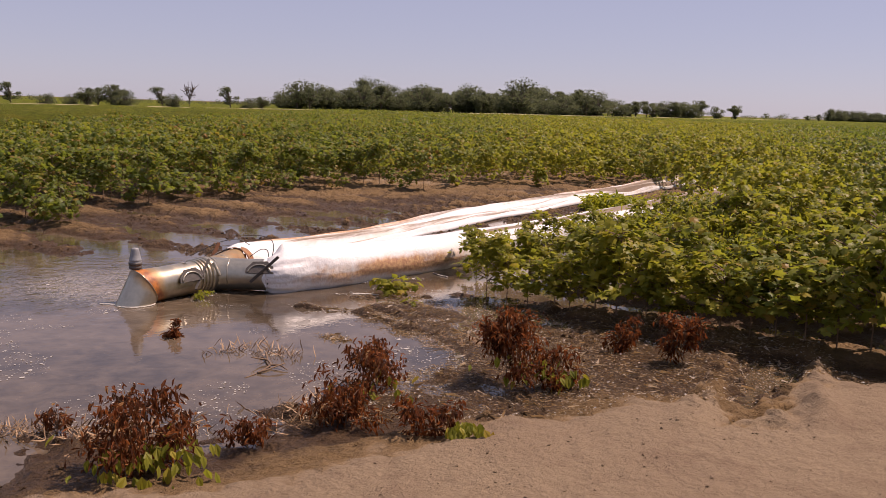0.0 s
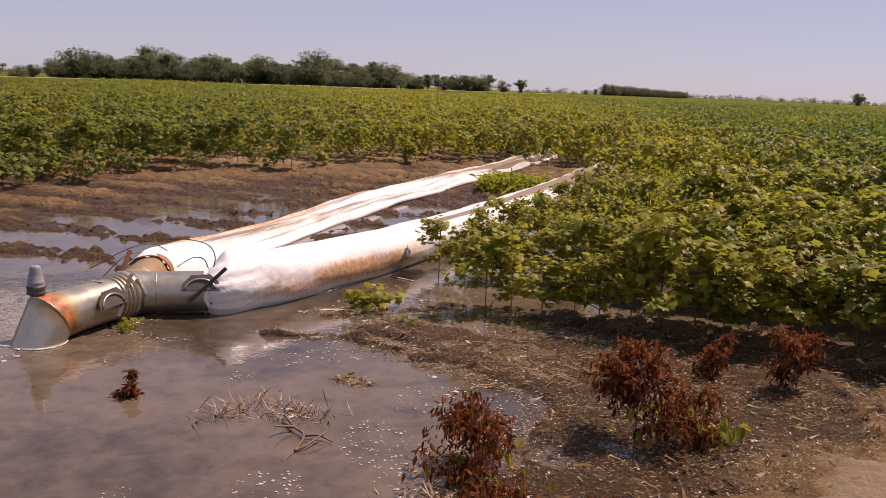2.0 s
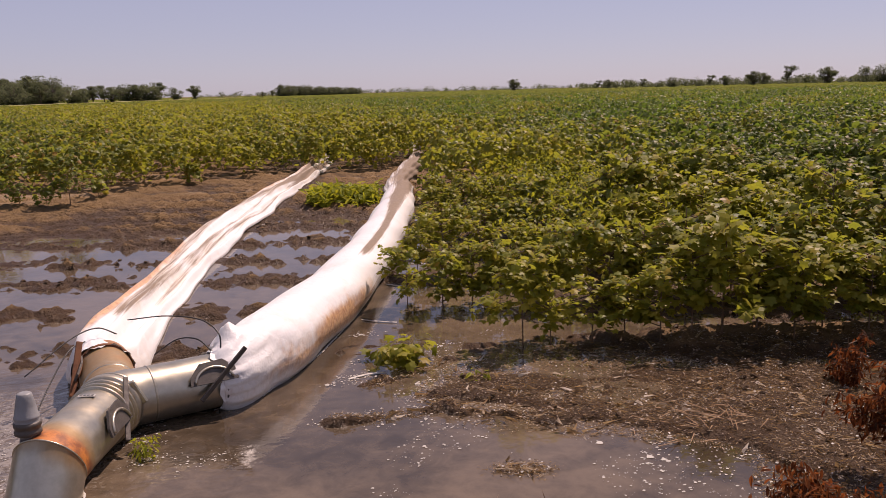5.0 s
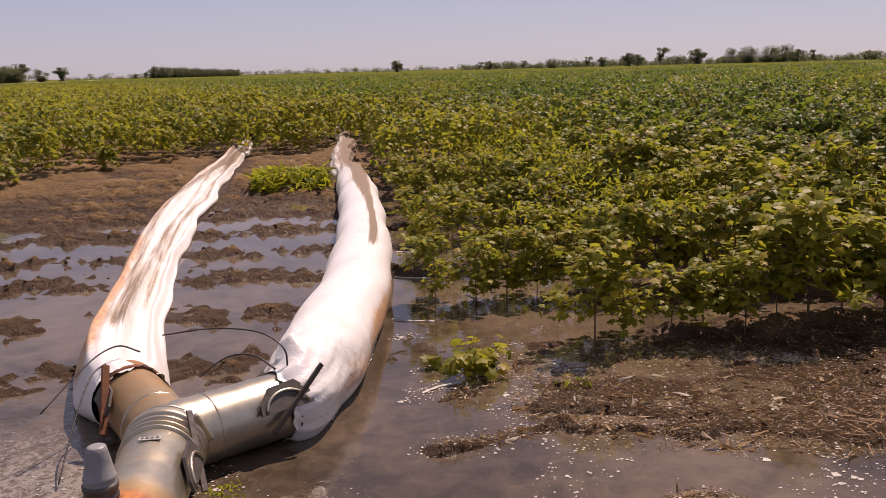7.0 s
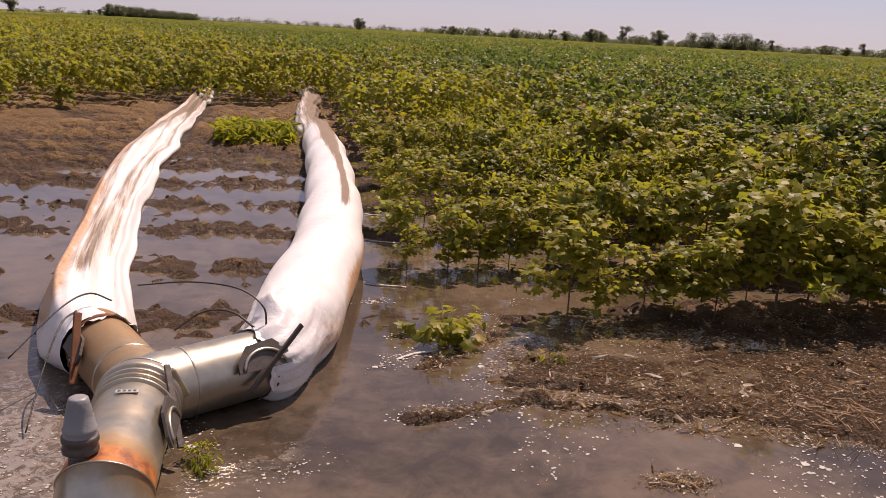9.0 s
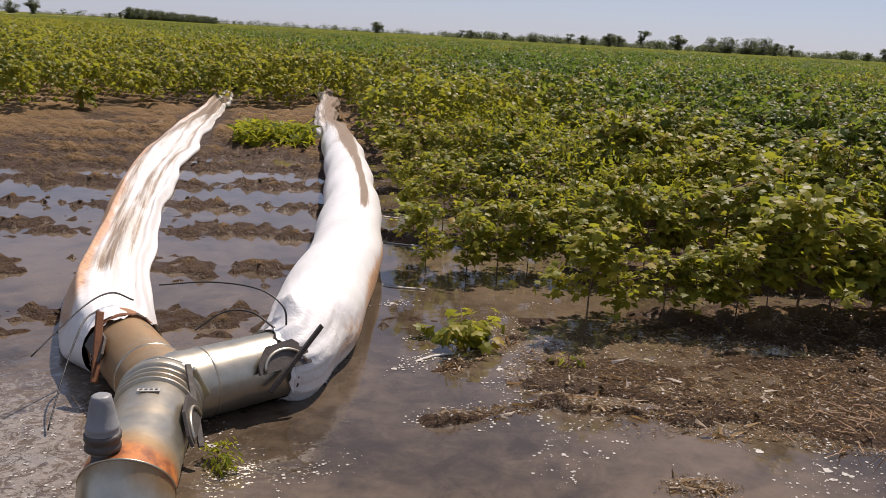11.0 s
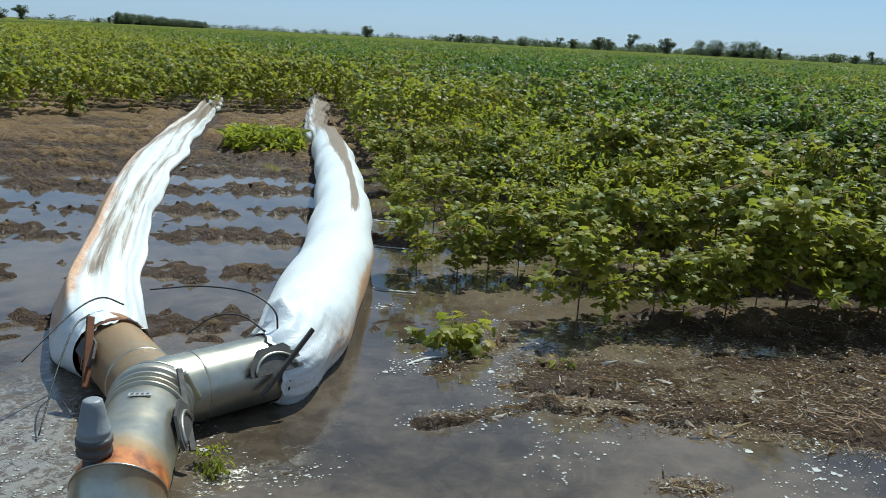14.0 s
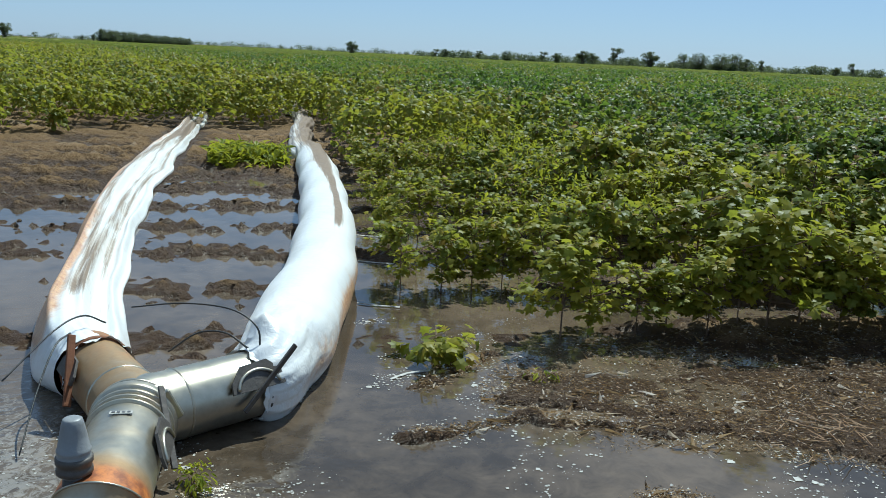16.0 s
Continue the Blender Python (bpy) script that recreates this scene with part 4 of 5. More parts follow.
CZ = CZ * (1 - bare) - 0.4 * bare
beyond = step(-96, -98, cv)
CZ = CZ * (1 - beyond) + 0.12 * beyond
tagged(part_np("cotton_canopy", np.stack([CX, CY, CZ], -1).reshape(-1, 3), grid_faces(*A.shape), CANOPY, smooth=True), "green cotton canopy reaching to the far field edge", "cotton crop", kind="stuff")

# grassy strip along the field's side
gs, gv = np.meshgrid(np.linspace(-40, 420, 60), np.linspace(-103, -96, 4), indexing="ij")
gx_, gy_ = xy(gs, gv)
tagged(part_np("grass_strip", np.stack([gx_, gy_, 0.56 + 0.4 * fbm(gx_ * 0.3, gy_ * 0.3, 7)], -1).reshape(-1, 3), grid_faces(60, 4), GRASS, smooth=True), "dry yellow grass strip at the field edge", "grass", kind="stuff")

# ---- trees on the skyline ----
def tree(rng, tall, wide, count, leaf, trunk=0.3, lobes_n=15):
    """Tapered trunk with limbs, and a crown of leaf clumps gathered round lobes."""
    root = new("tree")
    lines = [((0, 0, -0.5), (0.1, 0, tall * 0.55))]
    lobes = []
    for i in range(lobes_n):
        a_ = rng.uniform(0, 6.28)
        z = tall * rng.uniform(trunk, 0.90)
        fall = math.sin(math.pi * min(max((z / tall - trunk * 0.7) / (1.05 - trunk * 0.7), 0.05), 0.95))
        rad = wide * rng.uniform(0.2, 0.75) * fall
        c = (math.cos(a_) * rad, math.sin(a_) * rad, z)
        lobes.append((*c, wide * rng.uniform(0.16, 0.40)))
        lines.append(((0, 0, tall * rng.uniform(trunk * 0.6, 0.5)), c))
    V, F = stems(rng, lines, tall * 0.018, 6)
    part_np("trunk", V, F, BARK, root)
    lb = np.array(lobes)[rng.integers(0, len(lobes), count)]
    d = rng.normal(0, 1, (count, 3))
    d /= np.linalg.norm(d, axis=1)[:, None]
    at = lb[:, :3] + d * lb[:, 3:4] * rng.uniform(0.5, 1.1, count)[:, None] * np.array([1, 1, 0.8])
    V, F = leaves(KITE_V, KITE_F, at, rng.uniform(0, 6.28, count), rng.normal(0.3, 0.6, count), rng.normal(0, 0.6, count), leaf * rng.uniform(0.6, 1.4, count))
    part_np("crown", V, F, FAR, root)
    return tagged(root, "distant broad-leaved tree on the flat horizon", "tree", "trees along the skyline")


rng = np.random.default_rng(12)
kinds = [tree(rng, 10, 4.8, 3600, 0.40, 0.12, 24), tree(rng, 10, 4.6, 1700, 0.38, 0.34, 12), tree(rng, 10, 6.5, 4600, 0.42, 0.05, 34), tree(rng, 10, 3.6, 2400, 0.36, 0.16, 17)]


def stand(az, dist, elev, kind=None, wide=1.0):
    """A tree in a direction (degrees east of the y axis), at a distance, as high as its top stands over the eye."""
    tall = 1.5 + dist * math.tan(radians(elev))
    x_, y_ = -2.0 + dist * math.sin(radians(az)), 4.0 + dist * math.cos(radians(az))
    k = tall / 10
    copy_thing(kinds[rng.integers(4) if kind is None else kind], pose(x_, y_, 0, 0, 0, rng.uniform(0, 360)) @ Matrix.Diagonal((k * wide, k * wide, k, 1)))


for az, el, kind in ((-23.7, 0.8, 1), (-21.8, 0.1, 2), (-20.4, 0.1, 2), (-19.5, 0.6, 0), (-18.9, 0.65, 3), (-18.0, 0.85, 0), (-17.4, 0.4, 2), (-15.2, 0.8, 1), (-14.6, 0.3, 2), (-11.1, 0.95, 1), (-9.2, 0.35, 0), (-10.0, 0.2, 2)):
    stand(az, 98 / (0.6 * math.cos(radians(az)) - 0.8 * math.sin(radians(az))) + 18 + rng.uniform(-4, 8), el + 0.05, kind, 1.35)
for az in np.arange(-8.2, 12.0, 0.30):
    el = 1.35 + 0.28 * math.sin(az * 1.9) + 0.2 * math.sin(az * 4.7 + 1) - max(0, (-6.2 - az) * 0.25)
    stand(az + rng.uniform(-0.2, 0.2), 250 + rng.uniform(-15, 45), max(el, 0.5) * rng.uniform(0.52, 1.13), (0, 2, 2, 3)[rng.integers(4)], 1.3)
for az in np.arange(12.2, 18.0, 0.45):
    stand(az + rng.uniform(-0.15, 0.15), 330 + rng.uniform(-15, 30), 0.55 + 0.3 * abs(math.sin(az * 1.6)), None, 1.7)
for az, el, kind in ((18.1, 0.95, 0), (19.1, 0.55, 2), (20.2, 0.7, 0), (40.1, 0.62, 0), (56.5, 1.0, 1), (58.7, 0.85, 0), (60.8, 0.75, 2), (61.6, 0.8, 2), (62.8, 0.8, 2), (63.6, 0.86, 2), (64.4, 0.65, 0), (65.3, 0.6, 1), (69.4, 0.4, 0), (70.3, 0.66, 1), (54.6, 0.72, 0), (55.2, 0.6, 0), (53.0, 0.5, 0), (52.1, 0.55, 1), (49.9, 0.45, 2), (46.0, 0.44, 0), (45.4, 0.4, 1), (48.1, 0.42, 1), (24.3, 0.2, 3), (24.9, 0.3, 3)):
    stand(az, 420 + rng.uniform(-30, 30), el, kind, 1.25)
for az in np.arange(25.4, 30.4, 0.16):
    stand(az, 520 + rng.uniform(-8, 20), (0.60 - 0.06 * (az - 25.4)) * rng.uniform(0.85, 1), 2, 0.9)

def bush(az, dist, elev, wide, count):
    """Leaf clumps of one low tree in the hedge far off."""
    tall = 1.5 + dist * math.tan(radians(max(elev, 0.02)))
    x_, y_ = -2.0 + dist * math.sin(radians(az)), 4.0 + dist * math.cos(radians(az))
    rad = tall * wide * 0.5
    d = rng.normal(0, 1, (count, 3))
    d *= (rng.uniform(0.3, 1.05, count) / np.linalg.norm(d, axis=1))[:, None]
    at = np.array([x_, y_, tall * 0.5]) + d * np.array([rad, rad, tall * 0.5])
    return leaves(KITE_V, KITE_F, at, rng.uniform(0, 6.28, count), rng.normal(0.3, 0.6, count), rng.normal(0, 0.6, count), tall * 0.15 * rng.uniform(0.5, 1.3, count))


hedge_v, hedge_f, base = [], [], 0
hedge = [(az + rng.uniform(-0.2, 0.2), 640 + rng.uniform(-60, 60), 0.10 + 0.24 * rng.random() ** 1.8, rng.uniform(0.9, 2.2), 150) for az in np.arange(20.6, 72.5, 0.24)]
hedge += [(az + rng.uniform(-0.2, 0.2), 450 + rng.uniform(-30, 30), 0.17 + 0.26 * abs(math.sin(az * 0.9)) * rng.uniform(0.5, 1.3), rng.uniform(1.0, 2.0), 260) for az in np.arange(44.5, 72.0, 0.30)]
hedge += [(az + rng.uniform(-0.2, 0.2), 330 + rng.uniform(-20, 20), rng.uniform(0.0, 0.14), 1.6, 160) for az in np.arange(-30, -7.5, 0.4)]
for row in hedge:
    V, F = bush(*row)
    hedge_v.append(V)
    hedge_f.append(F + base)
    base += len(V)
tagged(part_np("far_hedge", np.vstack(hedge_v), np.vstack(hedge_f), FAR), "low dark hedges and scrub along the far horizon", "hedge", kind="stuff")
for ob in kinds:
    drop_proto(ob)

# bare tree on the skyline
rng = np.random.default_rng(5)
bare_tree = tagged(new("bare_tree"), "leafless grey dead tree on the horizon", "tree")
lines = [((0, 0, -0.5), (0.1, 0, 4.2))]
for i in range(16):
    a_, z = rng.uniform(0, 6.28), rng.uniform(2.4, 4.4)
    tip = np.array((math.cos(a_) * rng.uniform(0.8, 2.6), math.sin(a_) * rng.uniform(0.8, 2.6), z + rng.uniform(1.6, 4.2)))
    lines.append(((0.05, 0, z * 0.85), tuple(tip)))
    for j in range(3):
        b_ = tip * rng.uniform(0.6, 0.9)
        lines.append((tuple(b_), tuple(b_ + rng.normal(0, 0.7, 3) + (0, 0, 0.7))))
V, F = stems(rng, lines, 0.09, 5)
part_np("trunk", V, F, BARK, bare_tree)
bare_tree.matrix_basis = pose(-2 - 150 * math.sin(radians(13.6)), 4 + 150 * math.cos(radians(13.6)), 0) @ Matrix.Scale(0.56, 4)

# ---- withered plants on the bank ----
rng = np.random.default_rng(8)


def withered(x, y, tall, wide, count, greens, label, turn=0):
    ob = plant("withered_plant", rng, tall, wide, int(count * 2.6), 0.036, LANCE_V * (0.95, 1, 1.6), LANCE_F, DEAD, 0.05, 0.9, 0.9)
    if greens:
        at = np.stack([rng.normal(0.04, wide * 0.42, greens), rng.normal(-0.08, wide * 0.35, greens), rng.uniform(0.06, tall * 0.5, greens)], -1)
        V, F = leaves(LANCE_V * (1.5, 1, 1), LANCE_F, at, rng.uniform(2.0, 4.3, greens), rng.normal(1.0, 0.35, greens), rng.normal(0, 0.5, greens), rng.uniform(0.04, 0.07, greens))
        part_np("green_leaves", V, F, LEAF, ob, "few leaves still green")
    ob.matrix_basis = pose(x, y, height_at(x, y), 0, 0, turn)
    return tagged(ob, label, "withered plant", "withered plants on the bank")


withered(-1.55, 4.52, 0.34, 0.29, 620, 95, "withered red-brown plant with green lower leaves on bank")
withered(-1.20, 4.86, 0.15, 0.15, 120, 0, "withered red-brown plant on the sandy bank")
withered(-0.68, 5.72, 0.30, 0.30, 520, 24, "withered red-brown plant at the water's edge")
withered(-0.78, 5.10, 0.19, 0.22, 330, 0, "low dark withered plant on wet mud")
withered(0.06, 5.84, 0.42, 0.28, 760, 16, "tall withered red-brown plant on wet mud")
withered(0.32, 5.82, 0.24, 0.17, 200, 40, "half-withered plant with green lower leaves on mud")
withered(-0.45, 4.88, 0.14, 0.18, 160, 0, "low dark withered plant on wet mud")
withered(-0.27, 4.84, 0.16, 0.10, 40, 42, "small half-green plant at the sand's edge")
withered(0.90, 6.60, 0.26, 0.14, 180, 0, "withered red-brown plant beside the cotton")
withered(1.20, 6.30, 0.33, 0.20, 330, 0, "withered red-brown plant beside the cotton")
withered(-2.10, 5.02, 0.16, 0.10, 60, 0, "sparse dry weed at the water's edge")
withered(-2.03, 6.82, 0.20, 0.060, 300, 0, "small dead tuft standing in the water")

# plant washed over in the water beside the full tube
ob = plant("cotton_plant", rng, 0.24, 0.26, 110, 0.08, LOBED_V, LOBED_F, LEAF, 0.1)
ob.matrix_basis = pose(-0.63, 8.32, -0.03) @ Matrix.Diagonal((0.88, 0.88, 0.75, 1))
tagged(ob, "single low cotton plant standing in shallow water", "cotton plant")
ob = plant("weed", rng, 0.10, 0.07, 30, 0.05, LANCE_V, LANCE_F, WEED, 0.05)
ob.matrix_basis = pose(-0.49, 7.79, 0.0)
tagged(ob, "small yellow weed at the mud edge", "weed")
ob = plant("weed", rng, 0.06, 0.10, 110, 0.030, LANCE_V, LANCE_F, WEED, 0.03)
ob.matrix_basis = pose(-2.14, 7.96, 0.0)
tagged(ob, "tuft of yellow-green weed caught against the pipe", "weed")

# low yellow-green weeds between the tubes
n = 1500
at = np.stack([*xy(13.45 + rng.normal(0, 0.22, n), rng.uniform(-7.15, -6.25, n)), rng.uniform(0.05, 0.26, n)], -1)
V, F = leaves(LANCE_V, LANCE_F, at, rng.uniform(0, 6.28, n), rng.normal(0.2, 0.5, n), rng.normal(0, 0.4, n), rng.uniform(0.07, 0.15, n))
tagged(part_np("weed_patch", V, F, WEED), "patch of low yellow-green weeds between the tubes", "weeds", kind="stuff")

# slender pale vines running over the yellowing rows
n = 3600
hub_s, hub_v = rng.uniform(7.4, 13.5, 60), rng.uniform(-4.7, -2.4, 60)
pick = rng.integers(0, 60, n)
vs, vv = hub_s[pick] + rng.normal(0, 0.16, n), hub_v[pick] + rng.normal(0, 0.20, n)
crest = 0.52 + 0.10 * np.cos(2 * np.pi * (vs - ROW0) / ROW)
at = np.stack([*xy(vs, vv), crest + rng.uniform(-0.12, 0.10, n)], -1)
V, F = leaves(LANCE_V, LANCE_F, at, rng.uniform(0, 6.28, n), rng.normal(0.3, 0.6, n), rng.normal(0, 0.5, n), rng.uniform(0.032, 0.062, n))
tagged(part_np("vine_leaves", V, F, WEED), "slender yellow-green vine leaves trailing over the cotton rows", "vines", kind="stuff")

# forked dead branch half sunk in the pool
rng = np.random.default_rng(31)
branch = tagged(new("dead_branch"), "forked brown dead branch lying in shallow water", "branch")
for pts in (((-1.36, 6.37, 0.03), (-1.33, 6.25, 0.02), (-1.30, 6.16, 0.015), (-1.355, 6.03, 0.005), (-1.41, 5.95, 0.0)),
            ((-1.355, 6.03, 0.005), (-1.30, 6.05, 0.02), (-1.21, 6.14, 0.035)), ((-1.30, 6.16, 0.015), (-1.24, 6.14, 0.02), (-1.19, 6.09, 0.008)),
            ((-1.33, 6.25, 0.02), (-1.38, 6.24, 0.03), (-1.42, 6.20, 0.05))):
    c = spline(pts, 5)
    part("limb", sweep([Vector(p) for p in c], list(np.linspace(0.007, 0.003, len(c)) * rng.uniform(0.8, 1.2, len(c))), 7), STALK, branch, "", True)

# ---- litter, straw and foam ----
n = 90000
lx, ly = rng.uniform(-1.5, 2.2, n), rng.uniform(5.2, 8.1, n)
keep = (pool_east(ly) - 0.22 + 0.9 * fbm(lx * 2.2, ly * 2.2, 77) < lx) & (0.6 * lx + 0.8 * ly < 6.6) & (ly > sand_edge(lx) + 0.05) & (rng.random(n) < 0.25 + 1.1 * vnoise(lx * 2.6, ly * 2.6, 78))
lx, ly = lx[keep], ly[keep]
for p_, q_ in (((-1.34, 7.79), (-0.80, 7.60)), ((-0.80, 7.58), (-0.50, 7.16)), ((-1.05, 6.92), (-0.92, 6.80)), ((-0.95, 8.12), (-0.35, 8.2))):
    t = rng.random(700)
    lx, ly = np.append(lx, p_[0] + t * (q_[0] - p_[0]) + rng.normal(0, 0.035, 700)), np.append(ly, p_[1] + t * (q_[1] - p_[1]) + rng.normal(0, 0.03, 700))
n = len(lx)
lz = np.maximum(ground_height(lx, ly), 0.0) + rng.uniform(0.002, 0.012, n)
V, F = leaves(BLADE_V * (2.2, 1, 1), BLADE_F, np.stack([lx, ly, lz], -1), rng.normal(2.1, 1.0, n), rng.normal(0, 0.15, n), rng.normal(0, 0.7, n), rng.uniform(0.006, 0.024, n) * np.where(rng.random(n) < 0.02, 4.0, 1.0))
tagged(part_np("straw_litter", V, F, GLINTY_STRAW), "brown straw and leaf litter washed onto the mud", "litter", kind="stuff")

n = 24000
fx, fy = rng.uniform(-3.6, 1.0, n), rng.uniform(5.0, 8.7, n)
keep = (vnoise(fx * 1.3, fy * 1.3, 14) + vnoise(fx * 4, fy * 4, 15) * 0.7 + 0.35 * step(0.6, 0.0, np.abs(pool_east(fy) - 0.15 - fx)) + 0.15 * step(6.5, 7.5, fy) > 1.02) & (ground_height(fx, fy) < 0.012)
fx, fy = fx[keep], fy[keep]
for x_, y_, wide in ((-0.92, 8.30, 0.09), (-0.72, 8.18, 0.08), (-0.70, 7.93, 0.12), (-1.32, 7.82, 0.05), (-0.30, 8.06, 0.09), (-2.12, 7.90, 0.06), (-0.45, 9.0, 0.07), (-1.9, 7.75, 0.10)):
    fx, fy = np.append(fx, x_ + rng.normal(0, wide, 90)), np.append(fy, y_ + rng.normal(0, wide * 0.45, 90))
n = len(fx)
hexa = np.array([(math.cos(t) * r_, math.sin(t) * r_, 0) for t, r_ in zip(np.arange(7) * 0.8976, (1, 0.7, 1.1, 0.8, 1.05, 0.75, 0.9))] + [(0, 0, 0.0)])
hexf = np.array([(7, i, (i + 1) % 7) for i in range(7)])
V, F = leaves(hexa, hexf, np.stack([fx, fy, np.full(n, 0.0018)], -1), rng.uniform(0, 6.28, n), np.zeros(n), np.zeros(n), (0.0014 + 0.0065 * rng.random(n) ** 3) * (1 + 1.5 * (rng.random(n) < 0.04)))
pale = rng.random(len(lx)) < 0.06
V2, F2 = leaves(hexa, hexf, np.stack([lx, ly, lz + 0.004], -1)[pale], rng.uniform(0, 6.28, pale.sum()), rng.normal(0, 0.3, pale.sum()), rng.normal(0, 0.3, pale.sum()), 0.0018 + 0.0055 * rng.random(pale.sum()) ** 3)
V, F = np.vstack([V, V2]), np.vstack([F, F2 + len(V)])
tagged(part_np("foam_flecks", V, F, FOAM), "pale foam flecks drifting on the brown water", "foam", kind="stuff")


def foam_strand(pts, width, seed, n=10):
    """An uneven ribbon of foam lying on the water."""
    c = spline(pts, n)
    r_ = np.random.default_rng(seed)
    d = np.gradient(c, axis=0)
    d /= np.linalg.norm(d, axis=1)[:, None]
    side = np.stack([d[:, 1], -d[:, 0]], -1)
    w = width * (0.25 + r_.random(len(c)) * 1.1)
    w2 = width * (0.25 + r_.random(len(c)) * 1.1)
    L, Rr = c + side * w[:, None], c - side * w2[:, None]
    V = np.concatenate([np.column_stack([L, np.full(len(c), 0.004)]), np.column_stack([c, np.full(len(c), 0.010)]), np.column_stack([Rr, np.full(len(c), 0.004)])])
    m = len(c)
    i = np.arange(m - 1)
    F = np.concatenate([np.stack([i, i + 1, m + i + 1, m + i], -1), np.stack([m + i, m + i + 1, 2 * m + i + 1, 2 * m + i], -1)])
    return V, F


def edge_line(s, off):
    """Points beside the full tube, off half-widths from its middle."""
    return [xy(q, float(np.interp(q, [r_[0] for r_ in FULL], [r_[1] + off * r_[2] for r_ in FULL]))) for q in s]


strands = [foam_strand(edge_line(np.linspace(5.80, 7.3, 9), 0.80), 0.008, 1, 14)]
for i, (s_, v_) in enumerate(((7.28, -5.80), (8.35, -5.72), (9.25, -5.69))):
    strands.append(foam_strand([xy(s_, v_), xy(s_ - 0.05, v_ + 0.10), xy(s_ - 0.09, v_ + 0.24)], 0.006, 20 + i, 8))
for i, (x_, y_, dx, dy) in enumerate(((-2.83, 7.72, 0.18, -0.08), (-2.66, 7.62, 0.18, 0.08), (-0.96, 8.28, 0.22, -0.03))):
    strands.append(foam_strand([(x_, y_), (x_ + dx * 0.5, y_ + dy * 0.5 + 0.02), (x_ + dx, y_ + dy)], 0.007, 40 + i, 8))
strands.append(foam_strand([(-2.572 + 0.145 * math.cos(a_), 7.753 + 0.145 * math.sin(a_)) for a_ in np.linspace(2.7, 6.4, 10)], 0.006, 60, 8))
base, Vs, Fs = 0, [], []
for V, F in strands:
    Vs.append(V)
    Fs.append(F + base)
    base += len(V)
tagged(part_np("foam_strands", np.vstack(Vs), np.vstack(Fs), FOAM, smooth=True), "thin strands of pale foam along the waterline", "foam", kind="stuff")

# crumbs of soil on the mud and the bank
ico = np.array([(0, 0, 1), (0.9, 0, 0.4), (0.28, 0.85, 0.45), (-0.72, 0.53, 0.4), (-0.72, -0.53, 0.45), (0.28, -0.85, 0.4), (0.6, 0.5, -0.5), (-0.6, 0.4, -0.5), (0, -0.8, -0.5)])
icf = np.array([(0, 1, 2), (0, 2, 3), (0, 3, 4), (0, 4, 5), (0, 5, 1), (1, 6, 2), (2, 6, 7), (2, 7, 3), (3, 7, 4), (4, 7, 8), (4, 8, 5), (5, 8, 1), (1, 8, 6)])
n = 9000
cx_, cy_ = rng.uniform(-4.5, 3.2, n), rng.uniform(4.0, 14, n)
hz = ground_height(cx_, cy_)
keep = (hz > 0.008) & (hz < 0.075) & (rng.random(n) < 0.15 + 1.2 * np.clip(vnoise(cx_ * 2.2, cy_ * 2.2, 91) - 0.35, 0, 1))
cx_, cy_, hz = cx_[keep], cy_[keep], hz[keep]
n = len(cx_)
V, F = leaves(ico * (1, 1, 0.7), icf, np.stack([cx_, cy_, hz + 0.003], -1), rng.uniform(0, 6.28, n), rng.normal(0, 0.3, n), rng.normal(0, 0.3, n), 0.006 + 0.022 * rng.random(n) ** 3)
tagged(part_np("soil_crumbs", V, F, GROUND), "small crumbs and clods of brown soil", "soil clods", kind="stuff")

n = 7000
cx_, cy_ = rng.uniform(-2.6, 2.8, n), rng.uniform(3.2, 5.9, n)
hz = ground_height(cx_, cy_)
keep = (hz > 0.085) & (rng.random(n) < 0.08 + 1.3 * np.clip(vnoise(cx_ * 1.8, cy_ * 1.8, 95) - 0.45, 0, 1))
cx_, cy_, hz = cx_[keep], cy_[keep], hz[keep]
n = len(cx_)
V, F = leaves(ico * (1, 1, 0.7), icf, np.stack([cx_, cy_, hz + 0.002], -1), rng.uniform(0, 6.28, n), rng.normal(0, 0.3, n), rng.normal(0, 0.3, n), 0.0015 + 0.0075 * rng.random(n) ** 4)
tagged(part_np("sand_crumbs", V, F, GROUND), "small dry crumbs lying on the sandy bank", "soil clods", kind="stuff")

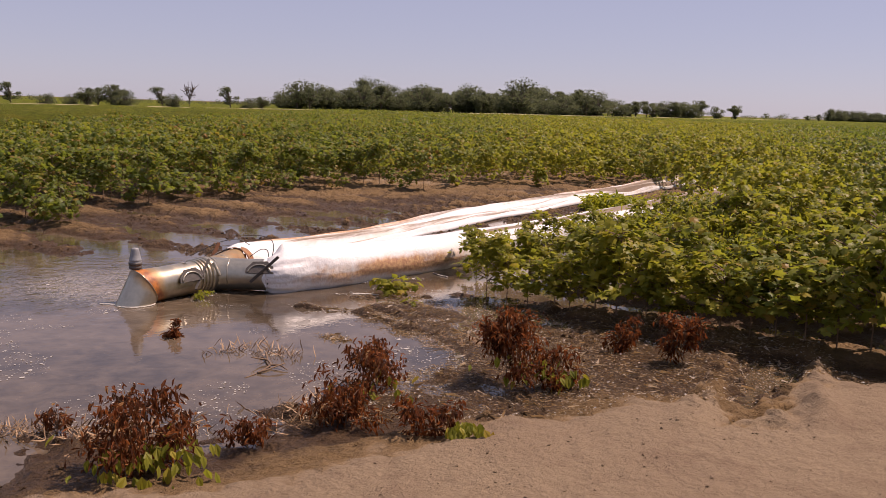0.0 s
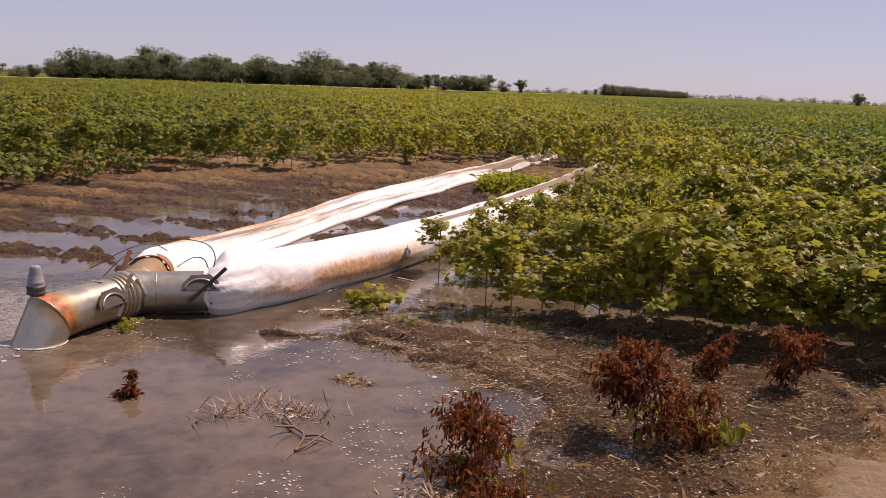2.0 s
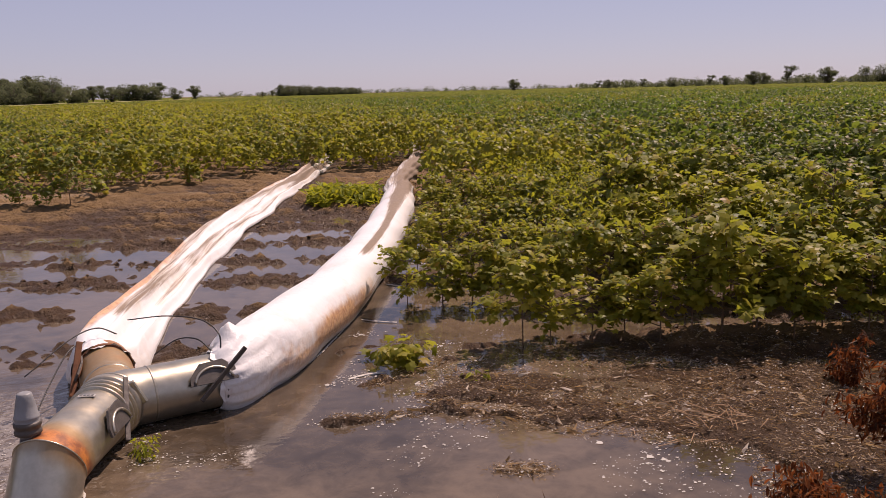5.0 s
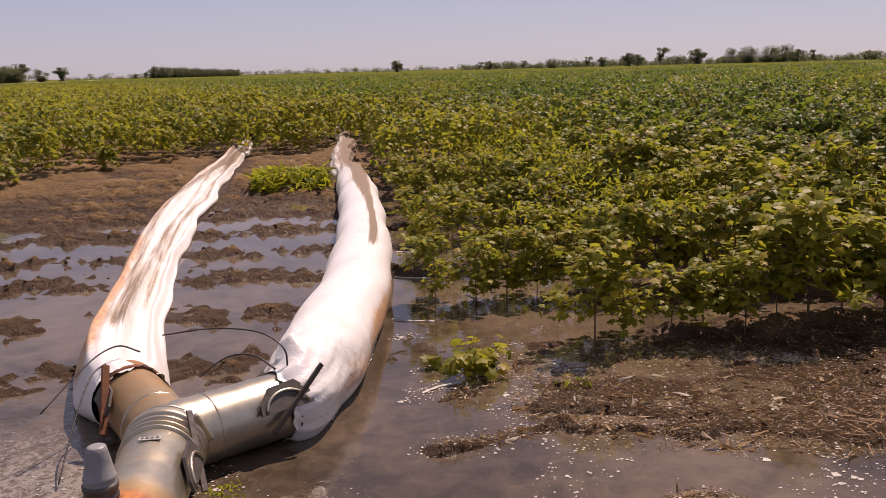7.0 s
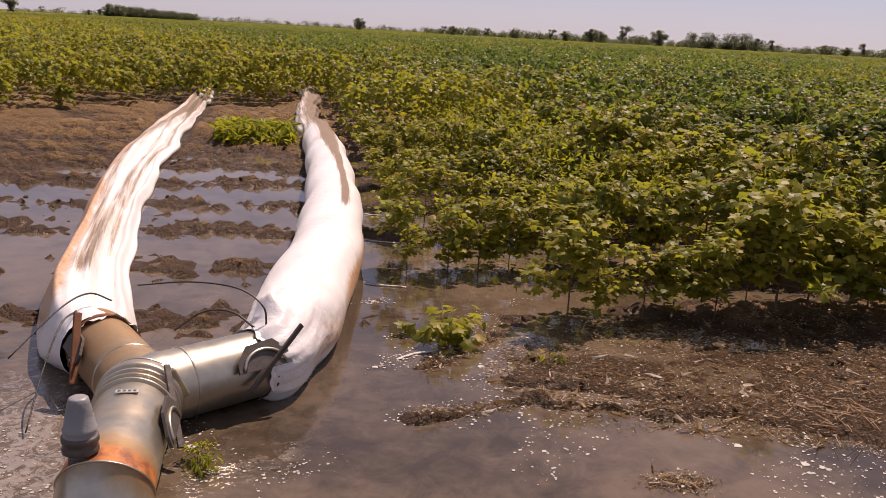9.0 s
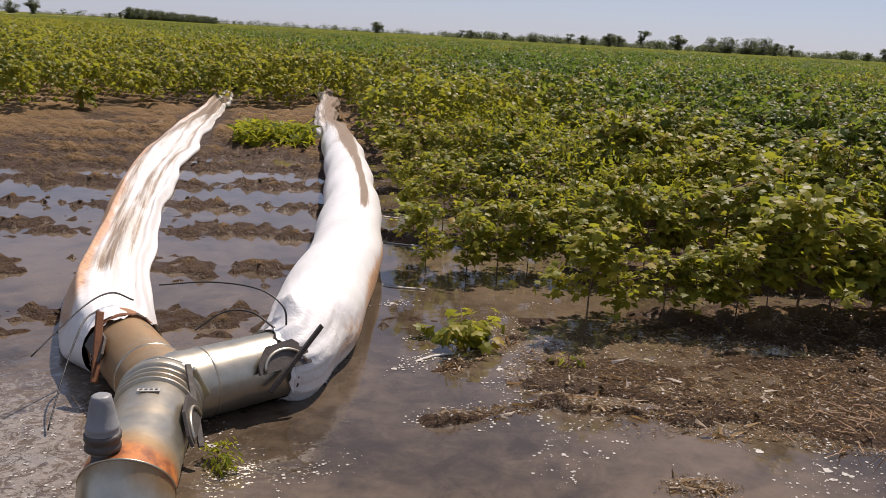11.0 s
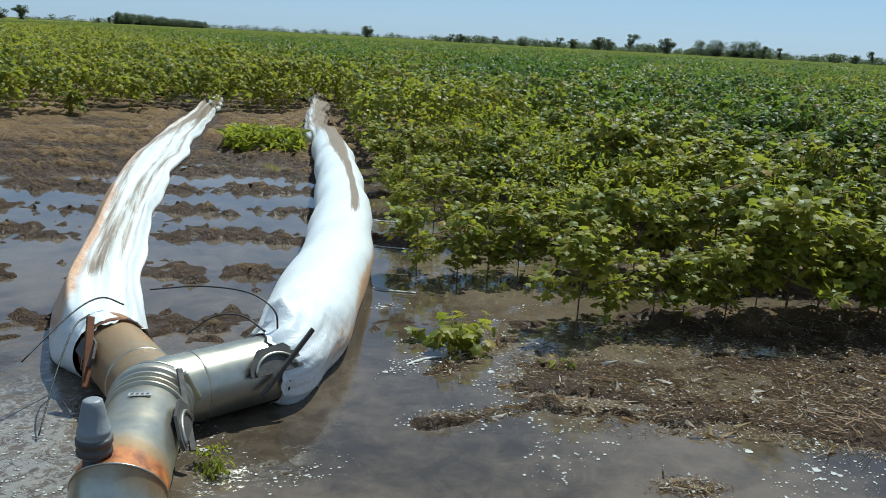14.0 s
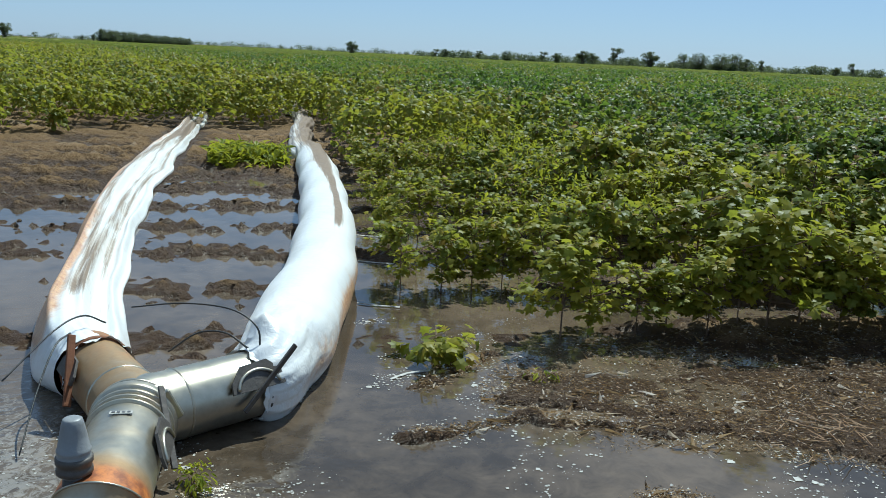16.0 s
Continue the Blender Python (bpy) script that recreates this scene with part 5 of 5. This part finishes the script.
# dry stems standing in the shallows and along the bank
n = 620
g = rng.integers(0, 6, n)
cx_ = np.array([-1.63, -1.49, -2.35, -1.75, -1.36, -1.26])[g] + rng.normal(0, 0.07, n)
cy_ = np.array([6.50, 6.61, 5.0, 5.05, 6.46, 6.44])[g] + rng.normal(0, 0.05, n)
at = np.stack([cx_, cy_, np.maximum(ground_height(cx_, cy_), -0.02)], -1)
V, F = leaves(BLADE_V * (0.11, 1, 1), BLADE_F, at, rng.uniform(0, 6.28, n), rng.normal(-0.45, 0.4, n), rng.uniform(0, 3, n), rng.uniform(0.03, 0.13, n))
tagged(part_np("dry_stems", V, F, TAN), "thin dry weed stems at the water's edge", "dry weeds", kind="stuff")

n = 2600
cx_ = rng.uniform(-3.6, -0.9, n)
cy_ = pool_south(cx_) - 0.22 + rng.normal(0, 0.14, n)
keep = rng.random(n) < np.clip(2.2 * vnoise(cx_ * 2.3, cy_ * 2.3, 33) - 0.7 + 0.5 * (cx_ < -1.9), 0, 1)
cx_, cy_ = cx_[keep], cy_[keep]
n = len(cx_)
at = np.stack([cx_, cy_, ground_height(cx_, cy_)], -1)
V, F = leaves(BLADE_V * (0.5, 1, 1), BLADE_F, at, rng.uniform(0, 6.28, n), rng.normal(-0.35, 0.35, n), rng.uniform(0, 3, n), rng.uniform(0.03, 0.13, n))
tagged(part_np("dry_grass", V, F, TAN), "matted dry brown grass along the shore", "dry grass", kind="stuff")

# loose heap of dead twigs on the litter
lines = []
for i in range(55):
    x_, y_ = -0.02 + rng.normal(0, 0.18), 6.72 + rng.normal(0, 0.11)
    a_, l_ = rng.normal(2.6, 0.7), rng.uniform(0.04, 0.12)
    z_ = max(height_at(x_, y_), 0) + rng.uniform(0.006, 0.035)
    lines.append(((x_, y_, z_), (x_ + math.cos(a_) * l_, y_ + math.sin(a_) * l_, z_ + rng.uniform(-0.01, 0.03))))
V, F = stems(rng, lines, 0.0024)
tagged(part_np("twig_heap", V, F, TAN), "small heap of dead twigs on wet litter", "twigs", kind="stuff")
